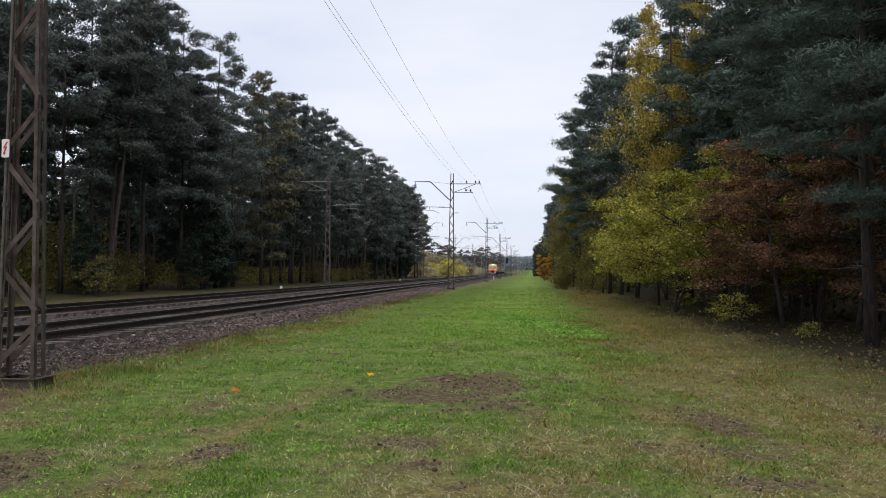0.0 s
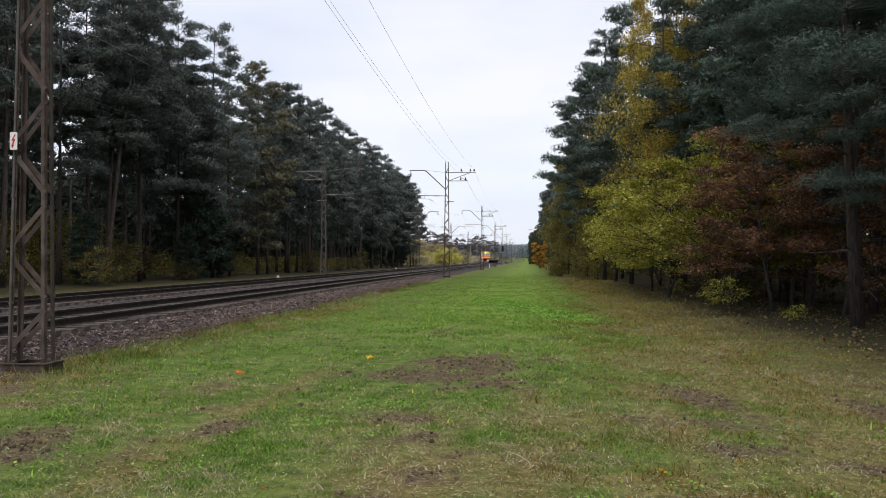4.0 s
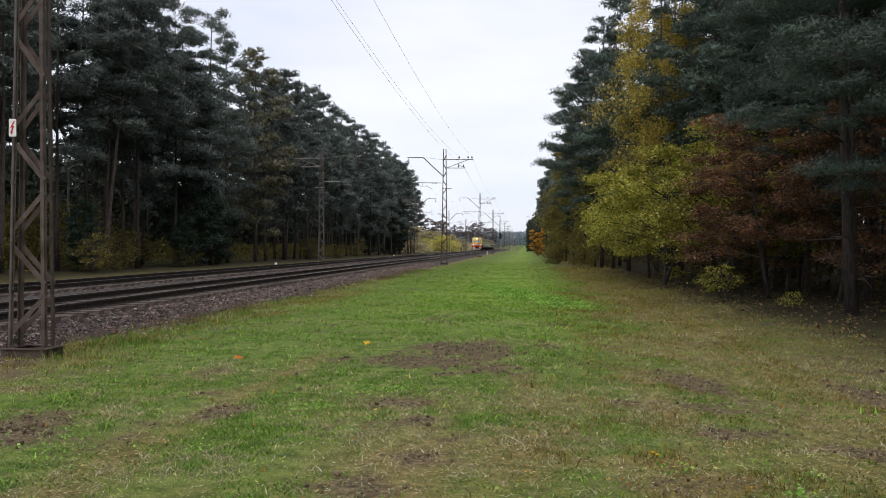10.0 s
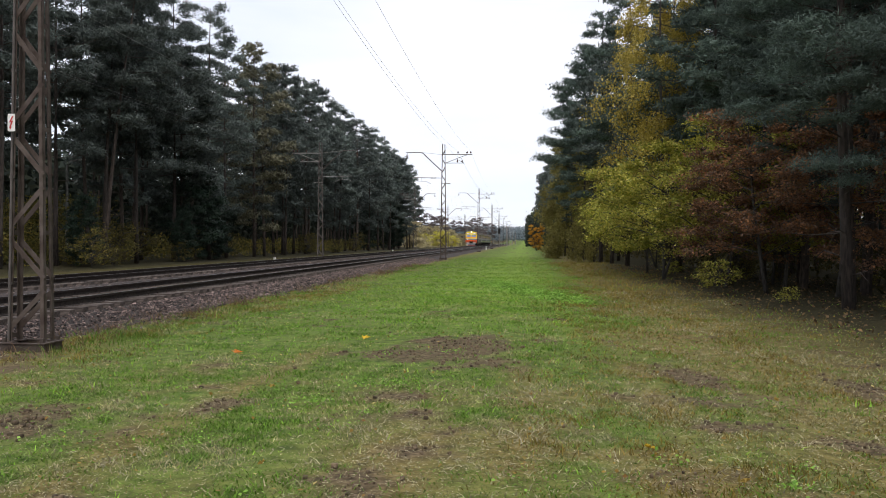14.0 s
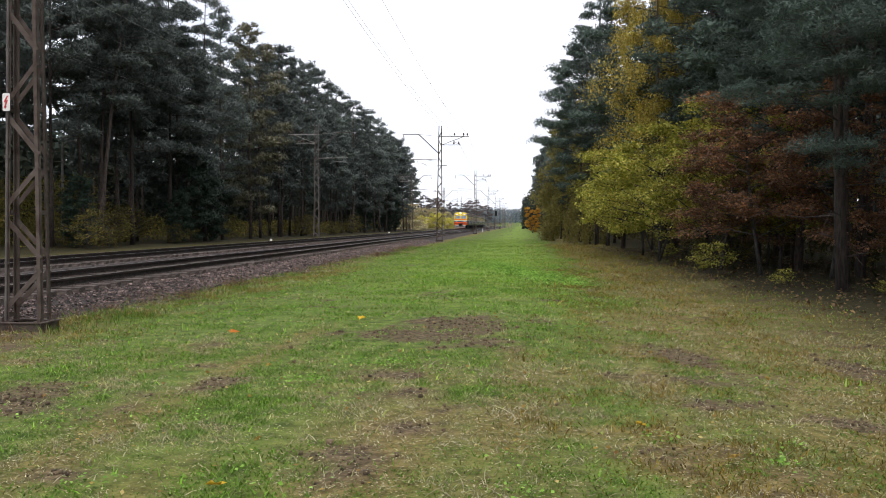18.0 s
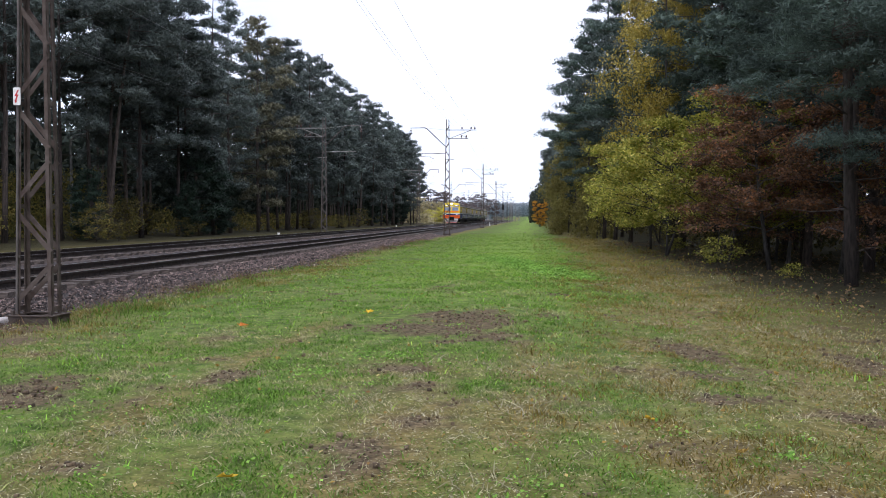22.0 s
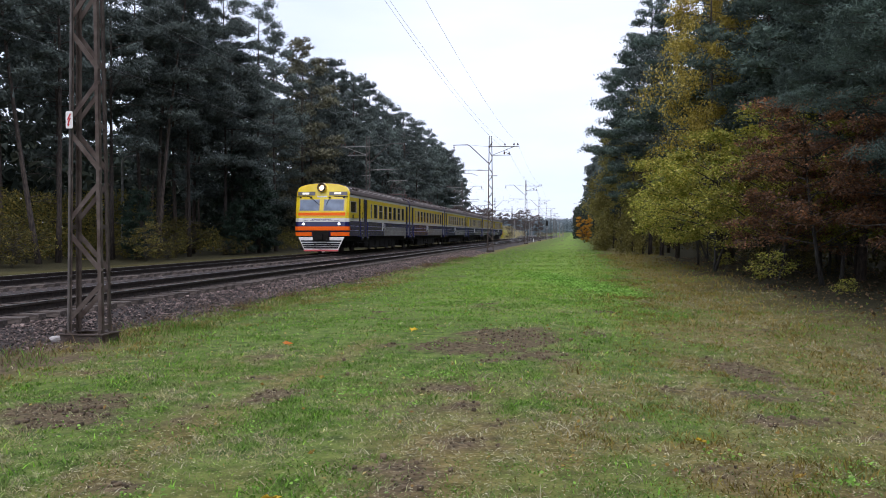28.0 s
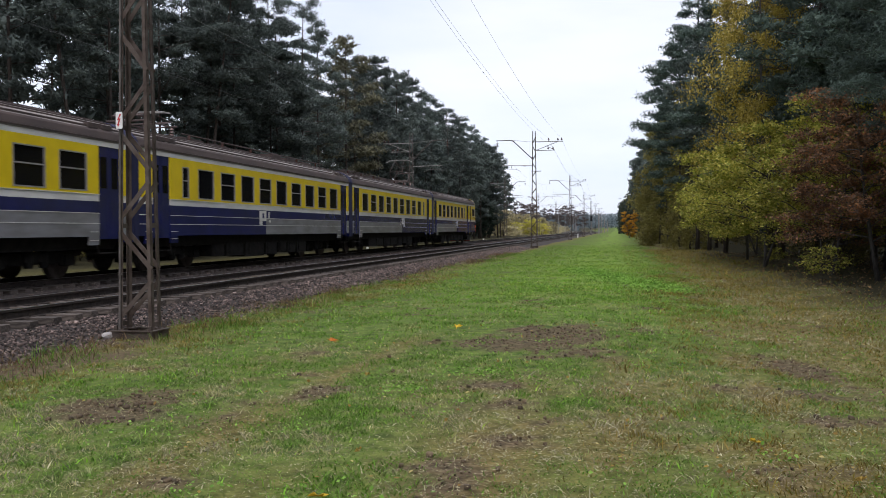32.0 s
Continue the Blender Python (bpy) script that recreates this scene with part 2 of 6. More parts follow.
RAIL_TOP = mat("polished_rail_head", (0.42, 0.42, 0.43), (0.30, 0.29, 0.29), 0.28, 1.0, scale=9)
SLEEPER = mat("weathered_sleeper", (0.125, 0.102, 0.088), (0.045, 0.034, 0.029), 0.95, scale=6, bump=0.5, spread=0.35, stretch=(0.6, 4, 4))
BALLAST = mat("ballast_bed", (0.007, 0.005, 0.005), (0.056, 0.041, 0.035), 0.95, scale=26, low=0.42, high=0.60, bump=1.0, bscale=24, detail=8)
DRY_LEAF = leaf_mat("fallen_leaves", (0.20, 0.10, 0.03), (0.40, 0.27, 0.06), (0.62, 0.52, 0.22))
MAPLE_YELLOW = leaf_mat("yellow_maple_leaf", (0.62, 0.40, 0.02), (0.66, 0.44, 0.03), (0.70, 0.50, 0.05))
MAPLE_ORANGE = leaf_mat("orange_maple_leaf", (0.60, 0.17, 0.02), (0.62, 0.19, 0.03), (0.64, 0.22, 0.04))
SOIL_CLOD = mat("soil_clods", (0.065, 0.046, 0.028), (0.16, 0.115, 0.070), 0.95, scale=9, bump=0.6, island=0.4)
# Darker than the pine needles: the wood's inner shade is in the colour.
DARK_WOOD = leaf_mat("shade_dark_foliage", (0.016, 0.026, 0.020), (0.028, 0.040, 0.030), (0.050, 0.058, 0.036), 0.8, 0.1)
STONE = mat("ballast_stone", (0.024, 0.016, 0.015), (0.195, 0.145, 0.128), 0.9, scale=6, bump=0.4, island=0.9)
MAST_STEEL = mat("rusty_mast_paint", (0.095, 0.074, 0.062), (0.045, 0.029, 0.022), 0.8, 0.1, scale=5, bump=0.3, spread=0.15)
PALE_STEEL = mat("weathered_grey_mast_paint", (0.12, 0.105, 0.095), (0.07, 0.06, 0.055), 0.7, 0.2, scale=5, bump=0.2)
GREY_STEEL = mat("galvanised_steel", (0.30, 0.29, 0.28), (0.20, 0.19, 0.18), 0.6, 0.3, scale=6)
CONCRETE = mat("old_concrete", (0.20, 0.19, 0.175), (0.11, 0.10, 0.09), 0.95, scale=6, bump=0.6)
WIRE = mat("dull_wire", (0.20, 0.20, 0.21), (0.15, 0.15, 0.16), 0.6, 0.2, scale=3)
INSULATOR = mat("brown_porcelain", (0.10, 0.05, 0.04), (0.06, 0.03, 0.025), 0.25, scale=3)
WHITE_PAINT = mat("white_enamel", (0.80, 0.80, 0.78), (0.68, 0.67, 0.64), 0.45, scale=9)
RED_PAINT = mat("red_enamel", (0.55, 0.03, 0.03), (0.45, 0.025, 0.025), 0.45, scale=9)


# ---- mesh helpers ----


class Shape:
    """Collects the faces of one mesh."""

    def __init__(self):
        self.v, self.f = [], []

    def add(self, verts, faces):
        n = len(self.v)
        self.v += [tuple(p) for p in verts]
        self.f += [tuple(i + n for i in f) for f in faces]
        return self

    def box(self, x, y, z, sx, sy, sz, m=None, chamfer=0.0):
        """A box by its middle and sizes; chamfer cuts its upright edges."""
        a, b, c = sx / 2, sy / 2, sz / 2
        if chamfer:
            k = min(chamfer, a * 0.9, b * 0.9)
            ring = [(-a + k, -b), (a - k, -b), (a, -b + k), (a, b - k), (a - k, b), (-a + k, b), (-a, b - k), (-a, -b + k)]
        else:
            ring = [(-a, -b), (a, -b), (a, b), (-a, b)]
        n = len(ring)
        pts = [Vector((px, py, h)) for h in (-c, c) for px, py in ring]
        if m is not None:
            pts = [m @ p for p in pts]
        pts = [(p[0] + x, p[1] + y, p[2] + z) for p in pts]
        faces = [tuple(range(n - 1, -1, -1)), tuple(range(n, 2 * n))] + [(i, (i + 1) % n, n + (i + 1) % n, n + i) for i in range(n)]
        return self.add(pts, faces)

    def tube(self, p, q, r, r2=None, n=8, cap=True):
        p, q = Vector(p), Vector(q)
        r2 = r if r2 is None else r2
        turn = (q - p).to_track_quat("Z", "Y").to_matrix()
        ring = [Vector((math.cos(2 * math.pi * i / n), math.sin(2 * math.pi * i / n), 0)) for i in range(n)]
        pts = [p + turn @ (u * r) for u in ring] + [q + turn @ (u * r2) for u in ring]
        faces = [(i, (i + 1) % n, n + (i + 1) % n, n + i) for i in range(n)]
        if cap:
            faces += [tuple(range(n - 1, -1, -1)), tuple(range(n, 2 * n))]
        return self.add(pts, faces)

    def path(self, pts, radii, n=6):
        """A bent, tapered tube through several points."""
        pts = [Vector(p) for p in pts]
        rows = []
        for i, p in enumerate(pts):
            d = pts[min(i + 1, len(pts) - 1)] - pts[max(i - 1, 0)]
            turn = d.to_track_quat("Z", "Y").to_matrix()
            rows += [p + turn @ Vector((math.cos(2 * math.pi * j / n) * radii[i], math.sin(2 * math.pi * j / n) * radii[i], 0)) for j in range(n)]
        faces = [(i * n + j, i * n + (j + 1) % n, (i + 1) * n + (j + 1) % n, (i + 1) * n + j) for i in range(len(pts) - 1) for j in range(n)]
        faces += [tuple(range(n - 1, -1, -1)), tuple(range((len(pts) - 1) * n, len(pts) * n))]
        return self.add(rows, faces)

    def prism(self, outline, y0, y1, axis="y"):
        """An outline of (a, b) drawn out along an axis: for y, (x, z); for x, (y, z); for z, (x, y)."""
        put = {"y": lambda a, b, c: (a, c, b), "x": lambda a, b, c: (c, a, b), "z": lambda a, b, c: (a, b, c)}[axis]
        n = len(outline)
        pts = [put(a, b, y0) for a, b in outline] + [put(a, b, y1) for a, b in outline]
        faces = [tuple(range(n)), tuple(range(2 * n - 1, n - 1, -1))] + [(i, n + i, n + (i + 1) % n, (i + 1) % n) for i in range(n)]
        return self.add(pts, faces)

    def mesh(self, name, material, smooth=False):
        me = bpy.data.meshes.new(name)
        me.from_pydata(self.v, [], self.f)
        me.materials.append(material)
        bm = bmesh.new()
        bm.from_mesh(me)
        bmesh.ops.recalc_face_normals(bm, faces=bm.faces)
        bm.to_mesh(me)
        bm.free()
        if smooth:
            me.shade_smooth()
        return me


def part(name, shape, material, parent, label="", smooth=False, m=None):
    """Links a shape as one mesh object under a thing or under a part."""
    data = shape.mesh(name, material, smooth) if isinstance(shape, Shape) else shape
    ob = new(name, data)
    if parent is not None:
        ob.parent = parent
    if m is not None:
        ob.matrix_basis = m
    return tagged(ob, label) if label else ob


def arrays(name, verts, faces, material):
    """A mesh from number arrays, all faces with the same count of corners."""
    verts, faces = np.asarray(verts, np.float32), np.asarray(faces, np.int32)
    me = bpy.data.meshes.new(name)
    k = faces.shape[1]
    me.vertices.add(len(verts))
    me.vertices.foreach_set("co", verts.ravel())
    me.loops.add(faces.size)
    me.loops.foreach_set("vertex_index", faces.ravel())
    me.polygons.add(len(faces))
    me.polygons.foreach_set("loop_start", np.arange(0, faces.size, k, dtype=np.int32))
    me.polygons.foreach_set("loop_total", np.full(len(faces), k, np.int32))
    me.materials.append(material)
    me.update(calc_edges=True)
    return me


def thing(name, label, category, m=None, group="", kind=""):
    ob = new(name)
    ob.empty_display_size = 0.2
    if m is not None:
        ob.matrix_basis = m
    return tagged(ob, label, category, group, kind)


def soft_noise(x, y, scale, seed):
    """Smooth value noise on arrays, 0 to 1."""
    r = np.random.RandomState(seed)
    g = r.rand(64, 64)
    u, v = np.asarray(x) / scale + 500, np.asarray(y) / scale + 500
    i, j = np.floor(u).astype(int), np.floor(v).astype(int)
    a, b = u - i, v - j
    a, b = a * a * (3 - 2 * a), b * b * (3 - 2 * b)
    i0, i1, j0, j1 = i % 64, (i + 1) % 64, j % 64, (j + 1) % 64
    return (g[i0, j0] * (1 - a) + g[i1, j0] * a) * (1 - b) + (g[i0, j1] * (1 - a) + g[i1, j1] * a) * b


def rough_noise(x, y, scale, seed):
    return 0.5 * soft_noise(x, y, scale, seed) + 0.3 * soft_noise(x, y, scale / 2.3, seed + 1) + 0.2 * soft_noise(x, y, scale / 5.1, seed + 2)


# ---- ground ----
# Bare patches: middle x, y, half sizes along and across, turn in degrees, strength.
PATCHES = [(2.35, 8.3, 0.75, 3.6, 0, 1.25), (2.2, 5.0, 0.9, 2.0, 0, 1.1), (8.55, 12.2, 1.05, 1.5, 18, 1.25), (8.95, 10.6, 0.55, 0.9, 10, 0.75), (11.72, 10.3, 0.34, 1.5, 14, 1.1), (11.75, 8.9, 0.50, 0.4, 0, 0.85), (11.25, 7.55, 0.26, 0.20, 10, 1.3),
           (11.4, 7.7, 0.75, 0.22, 0, 0.8), (4.75, 6.98, 0.66, 0.80, 0, 1.4), (6.45, 7.95, 0.20, 0.40, -10, 1.1), (12.4, 7.1, 0.42, 0.38, 20, 1.1), (8.35, 8.7, 0.28, 0.25, 0, 0.9),
           (7.85, 18.2, 0.35, 1.0, 20, 0.9), (8.35, 5.6, 0.32, 0.5, 10, 0.9), (8.7, 7.7, 0.50, 0.6, 0, 0.65), (13.65, 9.9, 0.28, 1.3, 12, 0.9), (6.0, 16.6, 0.8, 0.6, 0, 0.5),
           (10.4, 24.3, 0.5, 1.6, 0, 0.45), (11.7, 34, 0.9, 3.0, 0, 0.4), (9.9, 25.0, 0.25, 0.7, 0, 0.8)]
# Worn wheel tracks of dead grass: from x, y to x, y, half width.
TRACKS = [(6.35, 3.5, 6.3, 7.5, 0.35), (6.3, 7.5, 6.55, 12.5, 0.22), (8.4, 3.0, 8.7, 8.8, 0.75), (9.6, 5.0, 9.7, 9.0, 0.6), (10.85, 3.5, 11.1, 12.5, 0.30), (12.6, 4.0, 13.9, 12.5, 0.40), (13.9, 12.5, 13.8, 26.0, 0.4), (9.4, 3.0, 9.5, 10.5, 0.35), (7.3, 3.0, 7.3, 5.2, 0.4)]


def patch_at(x, y):
    s = 0 * x
    for px, py, a, b, turn, k in PATCHES:
        c, d = math.cos(radians(turn)), math.sin(radians(turn))
        u, v = ((x - px) * c + (y - py) * d) / a, (-(x - px) * d + (y - py) * c) / b
        s = np.maximum(s, k * np.exp(-(u * u + v * v) ** 1.5 * 0.9))
    return s


def ground_z(x, y):
    x, y = np.asarray(x, float), np.asarray(y, float)
    z = -0.46 + 0.10 * np.exp(-((x - 8.6) / 3.2) ** 2 - ((y - 15) / 6) ** 2)
    z = z + 0.05 * np.exp(-((x - 8.8) / 1.2) ** 2 - ((y - 13.2) / 1.3) ** 2) + 0.10 * (rough_noise(x, y, 4.0, 3) - 0.5)
    z = z + 0.02 * np.clip((x - 15) / 4, 0, 1) - 0.05 * np.exp(-((x - 13.5) / 1.5) ** 2)
    z = np.where(x < -10, z + 0.12 * np.clip((-10 - x) / 8, 0, 1), z)
    far = np.clip((np.hypot(x, y) - 500) / 900, 0, 1)
    return z + 9.0 * far * far


def cover(x, y):
    """How bare, dry, lush and littered the ground is, 0 to 1 each; litter also carries tree shade."""
    n1, n2, n3 = rough_noise(x, y, 3.0, 11), rough_noise(x, y, 1.1, 21), rough_noise(x, y, 0.5, 31)
    soil = np.clip((1.08 * patch_at(x, y) + 2.6 * (n3 - 0.5) + 1.2 * (n2 - 0.5) - 0.46) * 2.0, 0, 0.95)
    soil = np.maximum(soil, 0.8 * np.clip((n3 - 0.60) * 6, 0, 1) * np.clip((14 - y) / 5, 0, 1) * np.clip((n1 - 0.35) * 3, 0, 1))
    near = np.clip((16 - y) / 7, 0, 1)
    right = np.clip((x - 10.6 - 0.018 * y + 2.2 * (n1 - 0.5)) / 1.4, 0, 1)
    dry = np.clip(0.80 * near * np.clip((0.30 * n1 + 0.40 * n2 + 0.30 * n3 - 0.50 - 0.03 * np.clip((9.5 - x) / 3, 0, 1)) * 9, 0, 1) + 0.82 * right + 0.25 * (n1 - 0.5), 0, 1)
    for ax, ay, bx, by, wide in TRACKS:
        t = np.clip(((x - ax) * (bx - ax) + (y - ay) * (by - ay)) / ((bx - ax) ** 2 + (by - ay) ** 2), 0, 1)
        d = np.hypot(x - ax - t * (bx - ax), y - ay - t * (by - ay))
        dry = np.maximum(dry, np.exp(-(d / wide) ** 2) * np.clip(1.7 * n2 + 0.8 * (n3 - 0.5) - 0.1, 0, 1))
    toe = np.clip((3.6 + 1.1 * (n1 - 0.5) * 2 - x) / 1.2, 0, 1) * (x > 0)
    dry = np.clip(np.maximum(dry, 0.75 * toe), 0, 1)
    lush = np.clip(np.exp(-((x - 8.7 - 0.004 * y) / 2.6) ** 2) * np.clip((y - 12) / 14, 0, 1) * 1.1 + 0.6 * (n1 - 0.52) + 0.15 * np.exp(-((x - 6.2) / 1.6) ** 2), 0, 1) * (1 - right)
    verge = np.clip((-8.0 - x) / 0.6, 0, 1)
    dry, lush = np.maximum(dry, verge * (0.55 + 0.5 * n1)), lush * (1 - verge)
    # Under the meadow-side trees this mask also paints in their shade.
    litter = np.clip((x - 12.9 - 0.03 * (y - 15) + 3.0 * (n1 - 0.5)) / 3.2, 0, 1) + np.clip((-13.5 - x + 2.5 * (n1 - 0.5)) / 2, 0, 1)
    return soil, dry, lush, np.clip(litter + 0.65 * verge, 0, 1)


def build_ground():
    def lines(parts):
        out = []
        for a, b, step in parts:
            out.append(np.arange(a, b, step))
        return np.concatenate(out + [[parts[-1][1]]])

    xs = lines([(-1600, -200, 140), (-200, -40, 16), (-40, 1.6, 1.6), (1.6, 18.4, 0.14), (18.4, 40, 0.9), (40, 200, 16), (200, 1600, 140)])
    ys = lines([(-1600, -100, 150), (-100, 2.4, 6.4), (2.4, 26, 0.14), (26, 60, 0.5), (60, 200, 3.5), (200, 600, 20), (600, 2600, 200)])
    gx, gy = np.meshgrid(xs, ys)
    x, y = gx.ravel(), gy.ravel()
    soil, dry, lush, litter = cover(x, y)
    z = ground_z(x, y) + soil * 0.03 * (rough_noise(x, y, 0.35, 41) - 0.3) + 0.012 * (rough_noise(x, y, 0.4, 51) - 0.5)
    nx, ny = len(xs), len(ys)
    idx = np.arange(nx * ny).reshape(ny, nx)
    faces = np.stack([idx[:-1, :-1], idx[:-1, 1:], idx[1:, 1:], idx[1:, :-1]], -1).reshape(-1, 4)
    m = bpy.data.materials.new("meadow_soil")
    m.use_nodes = True
    n, k = m.node_tree.nodes, m.node_tree.links
    b = n["Principled BSDF"]
    b.inputs["Roughness"].default_value = 0.95
    b.inputs["Specular IOR Level"].default_value = 0.15
    at = n.new("ShaderNodeVertexColor")
    at.layer_name = "cover"
    sp = n.new("ShaderNodeSeparateColor")
    k.new(at.outputs["Color"], sp.inputs[0])
    tc = n.new("ShaderNodeTexCoord")

    def tone(a, c, scale, low=0.35, high=0.65):
        no = n.new("ShaderNodeTexNoise")
        no.inputs["Scale"].default_value, no.inputs["Detail"].default_value = scale, 8
        k.new(tc.outputs["Object"], no.inputs["Vector"])
        ra = n.new("ShaderNodeValToRGB")
        ra.color_ramp.elements[0].position, ra.color_ramp.elements[0].color = low, (*a, 1)
        ra.color_ramp.elements[1].position, ra.color_ramp.elements[1].color = high, (*c, 1)
        k.new(no.outputs["Fac"], ra.inputs[0])
        return ra.outputs[0]

    def mix(a, c, fac):
        mx = n.new("ShaderNodeMix")
        mx.data_type = "RGBA"
        k.new(fac, mx.inputs[0])
        k.new(a, mx.inputs[6])
        k.new(c, mx.inputs[7])
        return mx.outputs[2]

    colour = tone((0.046, 0.080, 0.015), (0.145, 0.195, 0.042), 5.0)
    colour = mix(colour, tone((0.108, 0.188, 0.027), (0.205, 0.295, 0.054), 2.6), sp.outputs[2])
    colour = mix(colour, tone((0.088, 0.070, 0.021), (0.220, 0.172, 0.066), 7.0), sp.outputs[1])
    colour = mix(colour, tone((0.055, 0.040, 0.024), (0.155, 0.115, 0.070), 14.0), sp.outputs[0])
    # Leaf litter tone with the shade under the trees painted in.
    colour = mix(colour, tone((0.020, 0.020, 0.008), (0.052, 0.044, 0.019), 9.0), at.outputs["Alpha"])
    fine = tone((0.74, 0.73, 0.70), (1.14, 1.14, 1.15), 30.0, 0.36, 0.64)
    speck = n.new("ShaderNodeVectorMath")
    speck.operation = "MULTIPLY"
    k.new(colour, speck.inputs[0])
    k.new(fine, speck.inputs[1])
    k.new(speck.outputs[0], b.inputs["Base Color"])
    bn = n.new("ShaderNodeTexNoise")
    bn.inputs["Scale"].default_value, bn.inputs["Detail"].default_value = 22, 6
    k.new(tc.outputs["Object"], bn.inputs["Vector"])
    bu = n.new("ShaderNodeBump")
    bu.inputs["Strength"].default_value, bu.inputs["Distance"].default_value = 0.4, 0.03
    k.new(bn.outputs["Fac"], bu.inputs["Height"])
    k.new(bu.outputs[0], b.inputs["Normal"])
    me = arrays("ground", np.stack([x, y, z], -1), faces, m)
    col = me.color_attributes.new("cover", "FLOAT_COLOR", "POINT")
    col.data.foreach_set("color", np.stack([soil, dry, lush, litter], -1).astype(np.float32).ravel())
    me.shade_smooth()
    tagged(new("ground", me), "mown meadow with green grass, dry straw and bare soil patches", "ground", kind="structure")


build_ground()

# ---- track ----
NEAR_MID, FAR_MID = -0.7975, -6.0
LINE_A, LINE_B = -60.0, 900.0


def build_track():
    bed = Shape()
    outline = [(2.1, -0.62), (1.75, -0.44), (1.2, -0.35), (0.78, -0.265), (-2.4, -0.245), (-3.1, -0.25), (-4.0, -0.25), (-4.5, -0.24), (-7.6, -0.24),
               (-8.1, -0.33), (-9.0, -0.50), (-9.3, -0.62)]
    bed.prism(outline, LINE_A, LINE_B)
    tagged(new("ballast_bed", bed.mesh("ballast_bed", BALLAST)), "crushed stone ballast bed under two railway tracks", "ballast", kind="structure")
    half = [(0.037, 0.0), (0.037, -0.035), (0.009, -0.05), (0.009, -0.14), (0.075, -0.155), (0.075, -0.172)]
    rail_outline = half + [(-a, b) for a, b in reversed(half)]
    for mid in (NEAR_MID, FAR_MID):
        track = thing("railway_track", "railway track of rusty steel rails on weathered sleepers in ballast", "track", pose(mid, 0, 0), "railway tracks")
        for side in (-0.7975, 0.7975):
            r = Shape().prism([(a + side, b) for a, b in rail_outline], LINE_A, LINE_B)
            rail = part("rail", r, STEEL_RAIL, track)
            part("rail_head", Shape().box(side, (LINE_A + LINE_B) / 2, 0.001, 0.060, LINE_B - LINE_A, 0.006), RAIL_TOP, rail, "polished running surface")
        one = Shape().box(0, 0, -0.200, 2.75, 0.25, 0.10, chamfer=0.03)
        me = one.mesh("sleeper", SLEEPER)
        rest = Shape()
        fast = Shape()
        rnd = random.Random(5)
        y = LINE_A
        while y < 420:
            j = rnd.uniform(-0.02, 0.02)
            if 0 < y < 80:
                part("sleeper", me, SLEEPER, track, m=pose(j * 2, y + j, rnd.uniform(-0.012, 0.006), 0, 0, rnd.uniform(-0.8, 0.8)))
            else:
                rest.box(j * 2, y + j, -0.215, 2.7, 0.24, 0.09)
            if -2 < y < 60:
                for side in (-0.7975, 0.7975):
                    for e in (-0.105, 0.105):
                        fast.box(side + e, y + j, -0.160, 0.09, 0.15, 0.03)
                        fast.tube((side + e, y + j, -0.15), (side + e, y + j, -0.105), 0.018, n=6)
            y += 0.5435
        tagged(part("distant_sleeper", rest, SLEEPER, track), kind="stuff")
        tagged(part("fastening", fast, STEEL_RAIL, track), kind="stuff")


build_track()


def build_stones():
    """Loose ballast: squashed, jittered six-cornered stones on the bed and its shoulder."""
    r = np.random.RandomState(8)
    base = np.array([(1.2, 0, 0), (0, 1.2, 0), (-1.2, 0, 0), (0, -1.2, 0), (0, 0, 1.25), (0, 0, -1)], float)
    tris = np.array([(0, 1, 4), (1, 2, 4), (2, 3, 4), (3, 0, 4), (1, 0, 5), (2, 1, 5), (3, 2, 5), (0, 3, 5)])
    n = 56000
    y = 3 + 72 * r.rand(n) ** 2.0
    x = np.where(r.rand(n) < 0.52, r.uniform(0.45, 2.35, n), r.uniform(-8.3, 0.6, n))
    x = np.where((x > 1.8) & (rough_noise(x, y, 1.5, 77) < 0.5), r.uniform(0.5, 1.8, n), x)
    z = np.interp(x, [-9, -8.1, -7.6, -4.5, -4.0, -3.1, -2.4, 0.75, 1.2, 1.75, 2.1, 2.5], [-0.5, -0.32, -0.225, -0.225, -0.24, -0.24, -0.235, -0.255, -0.34, -0.44, -0.47, -0.47])
    crib = np.abs((y - LINE_A) / 0.5435 % 1 - 0.5) < 0.28
    keep = (x > 0.65) | crib | ((x < -2.2) & (x > -4.6))
    x, y, z, n = x[keep], y[keep], z[keep], int(keep.sum())
    size = r.uniform(0.010, 0.024, n) * (1 + 0.8 * (r.rand(n) < 0.05)) * (1 + y / 60)
    pts = (base[None] * r.uniform(0.6, 1.0, (n, 6, 3)) + r.uniform(-0.35, 0.35, (n, 6, 3))) * size[:, None, None] * np.array([1.1, 1.1, 0.75])
    ang = r.rand(n) * 6.283
    c, s = np.cos(ang)[:, None], np.sin(ang)[:, None]
    px, py = pts[..., 0] * c - pts[..., 1] * s, pts[..., 0] * s + pts[..., 1] * c
    tilt = r.uniform(-0.9, 0.9, n)[:, None]
    pz, px = pts[..., 2] * np.cos(tilt) - px * np.sin(tilt), px * np.cos(tilt) + pts[..., 2] * np.sin(tilt)
    co = np.stack([px + x[:, None], py + y[:, None], pz + z[:, None] + np.where(x < 0.6, -0.02, 0.008)[:, None]], -1).reshape(-1, 3)
    faces = (tris[None] + 6 * np.arange(n)[:, None, None]).reshape(-1, 3)
    tagged(new("ballast_stones", arrays("ballast_stones", co, faces, STONE)), "loose grey-brown crushed stones of the track bed", "stones", kind="stuff")


build_stones()


# ---- overhead line ----


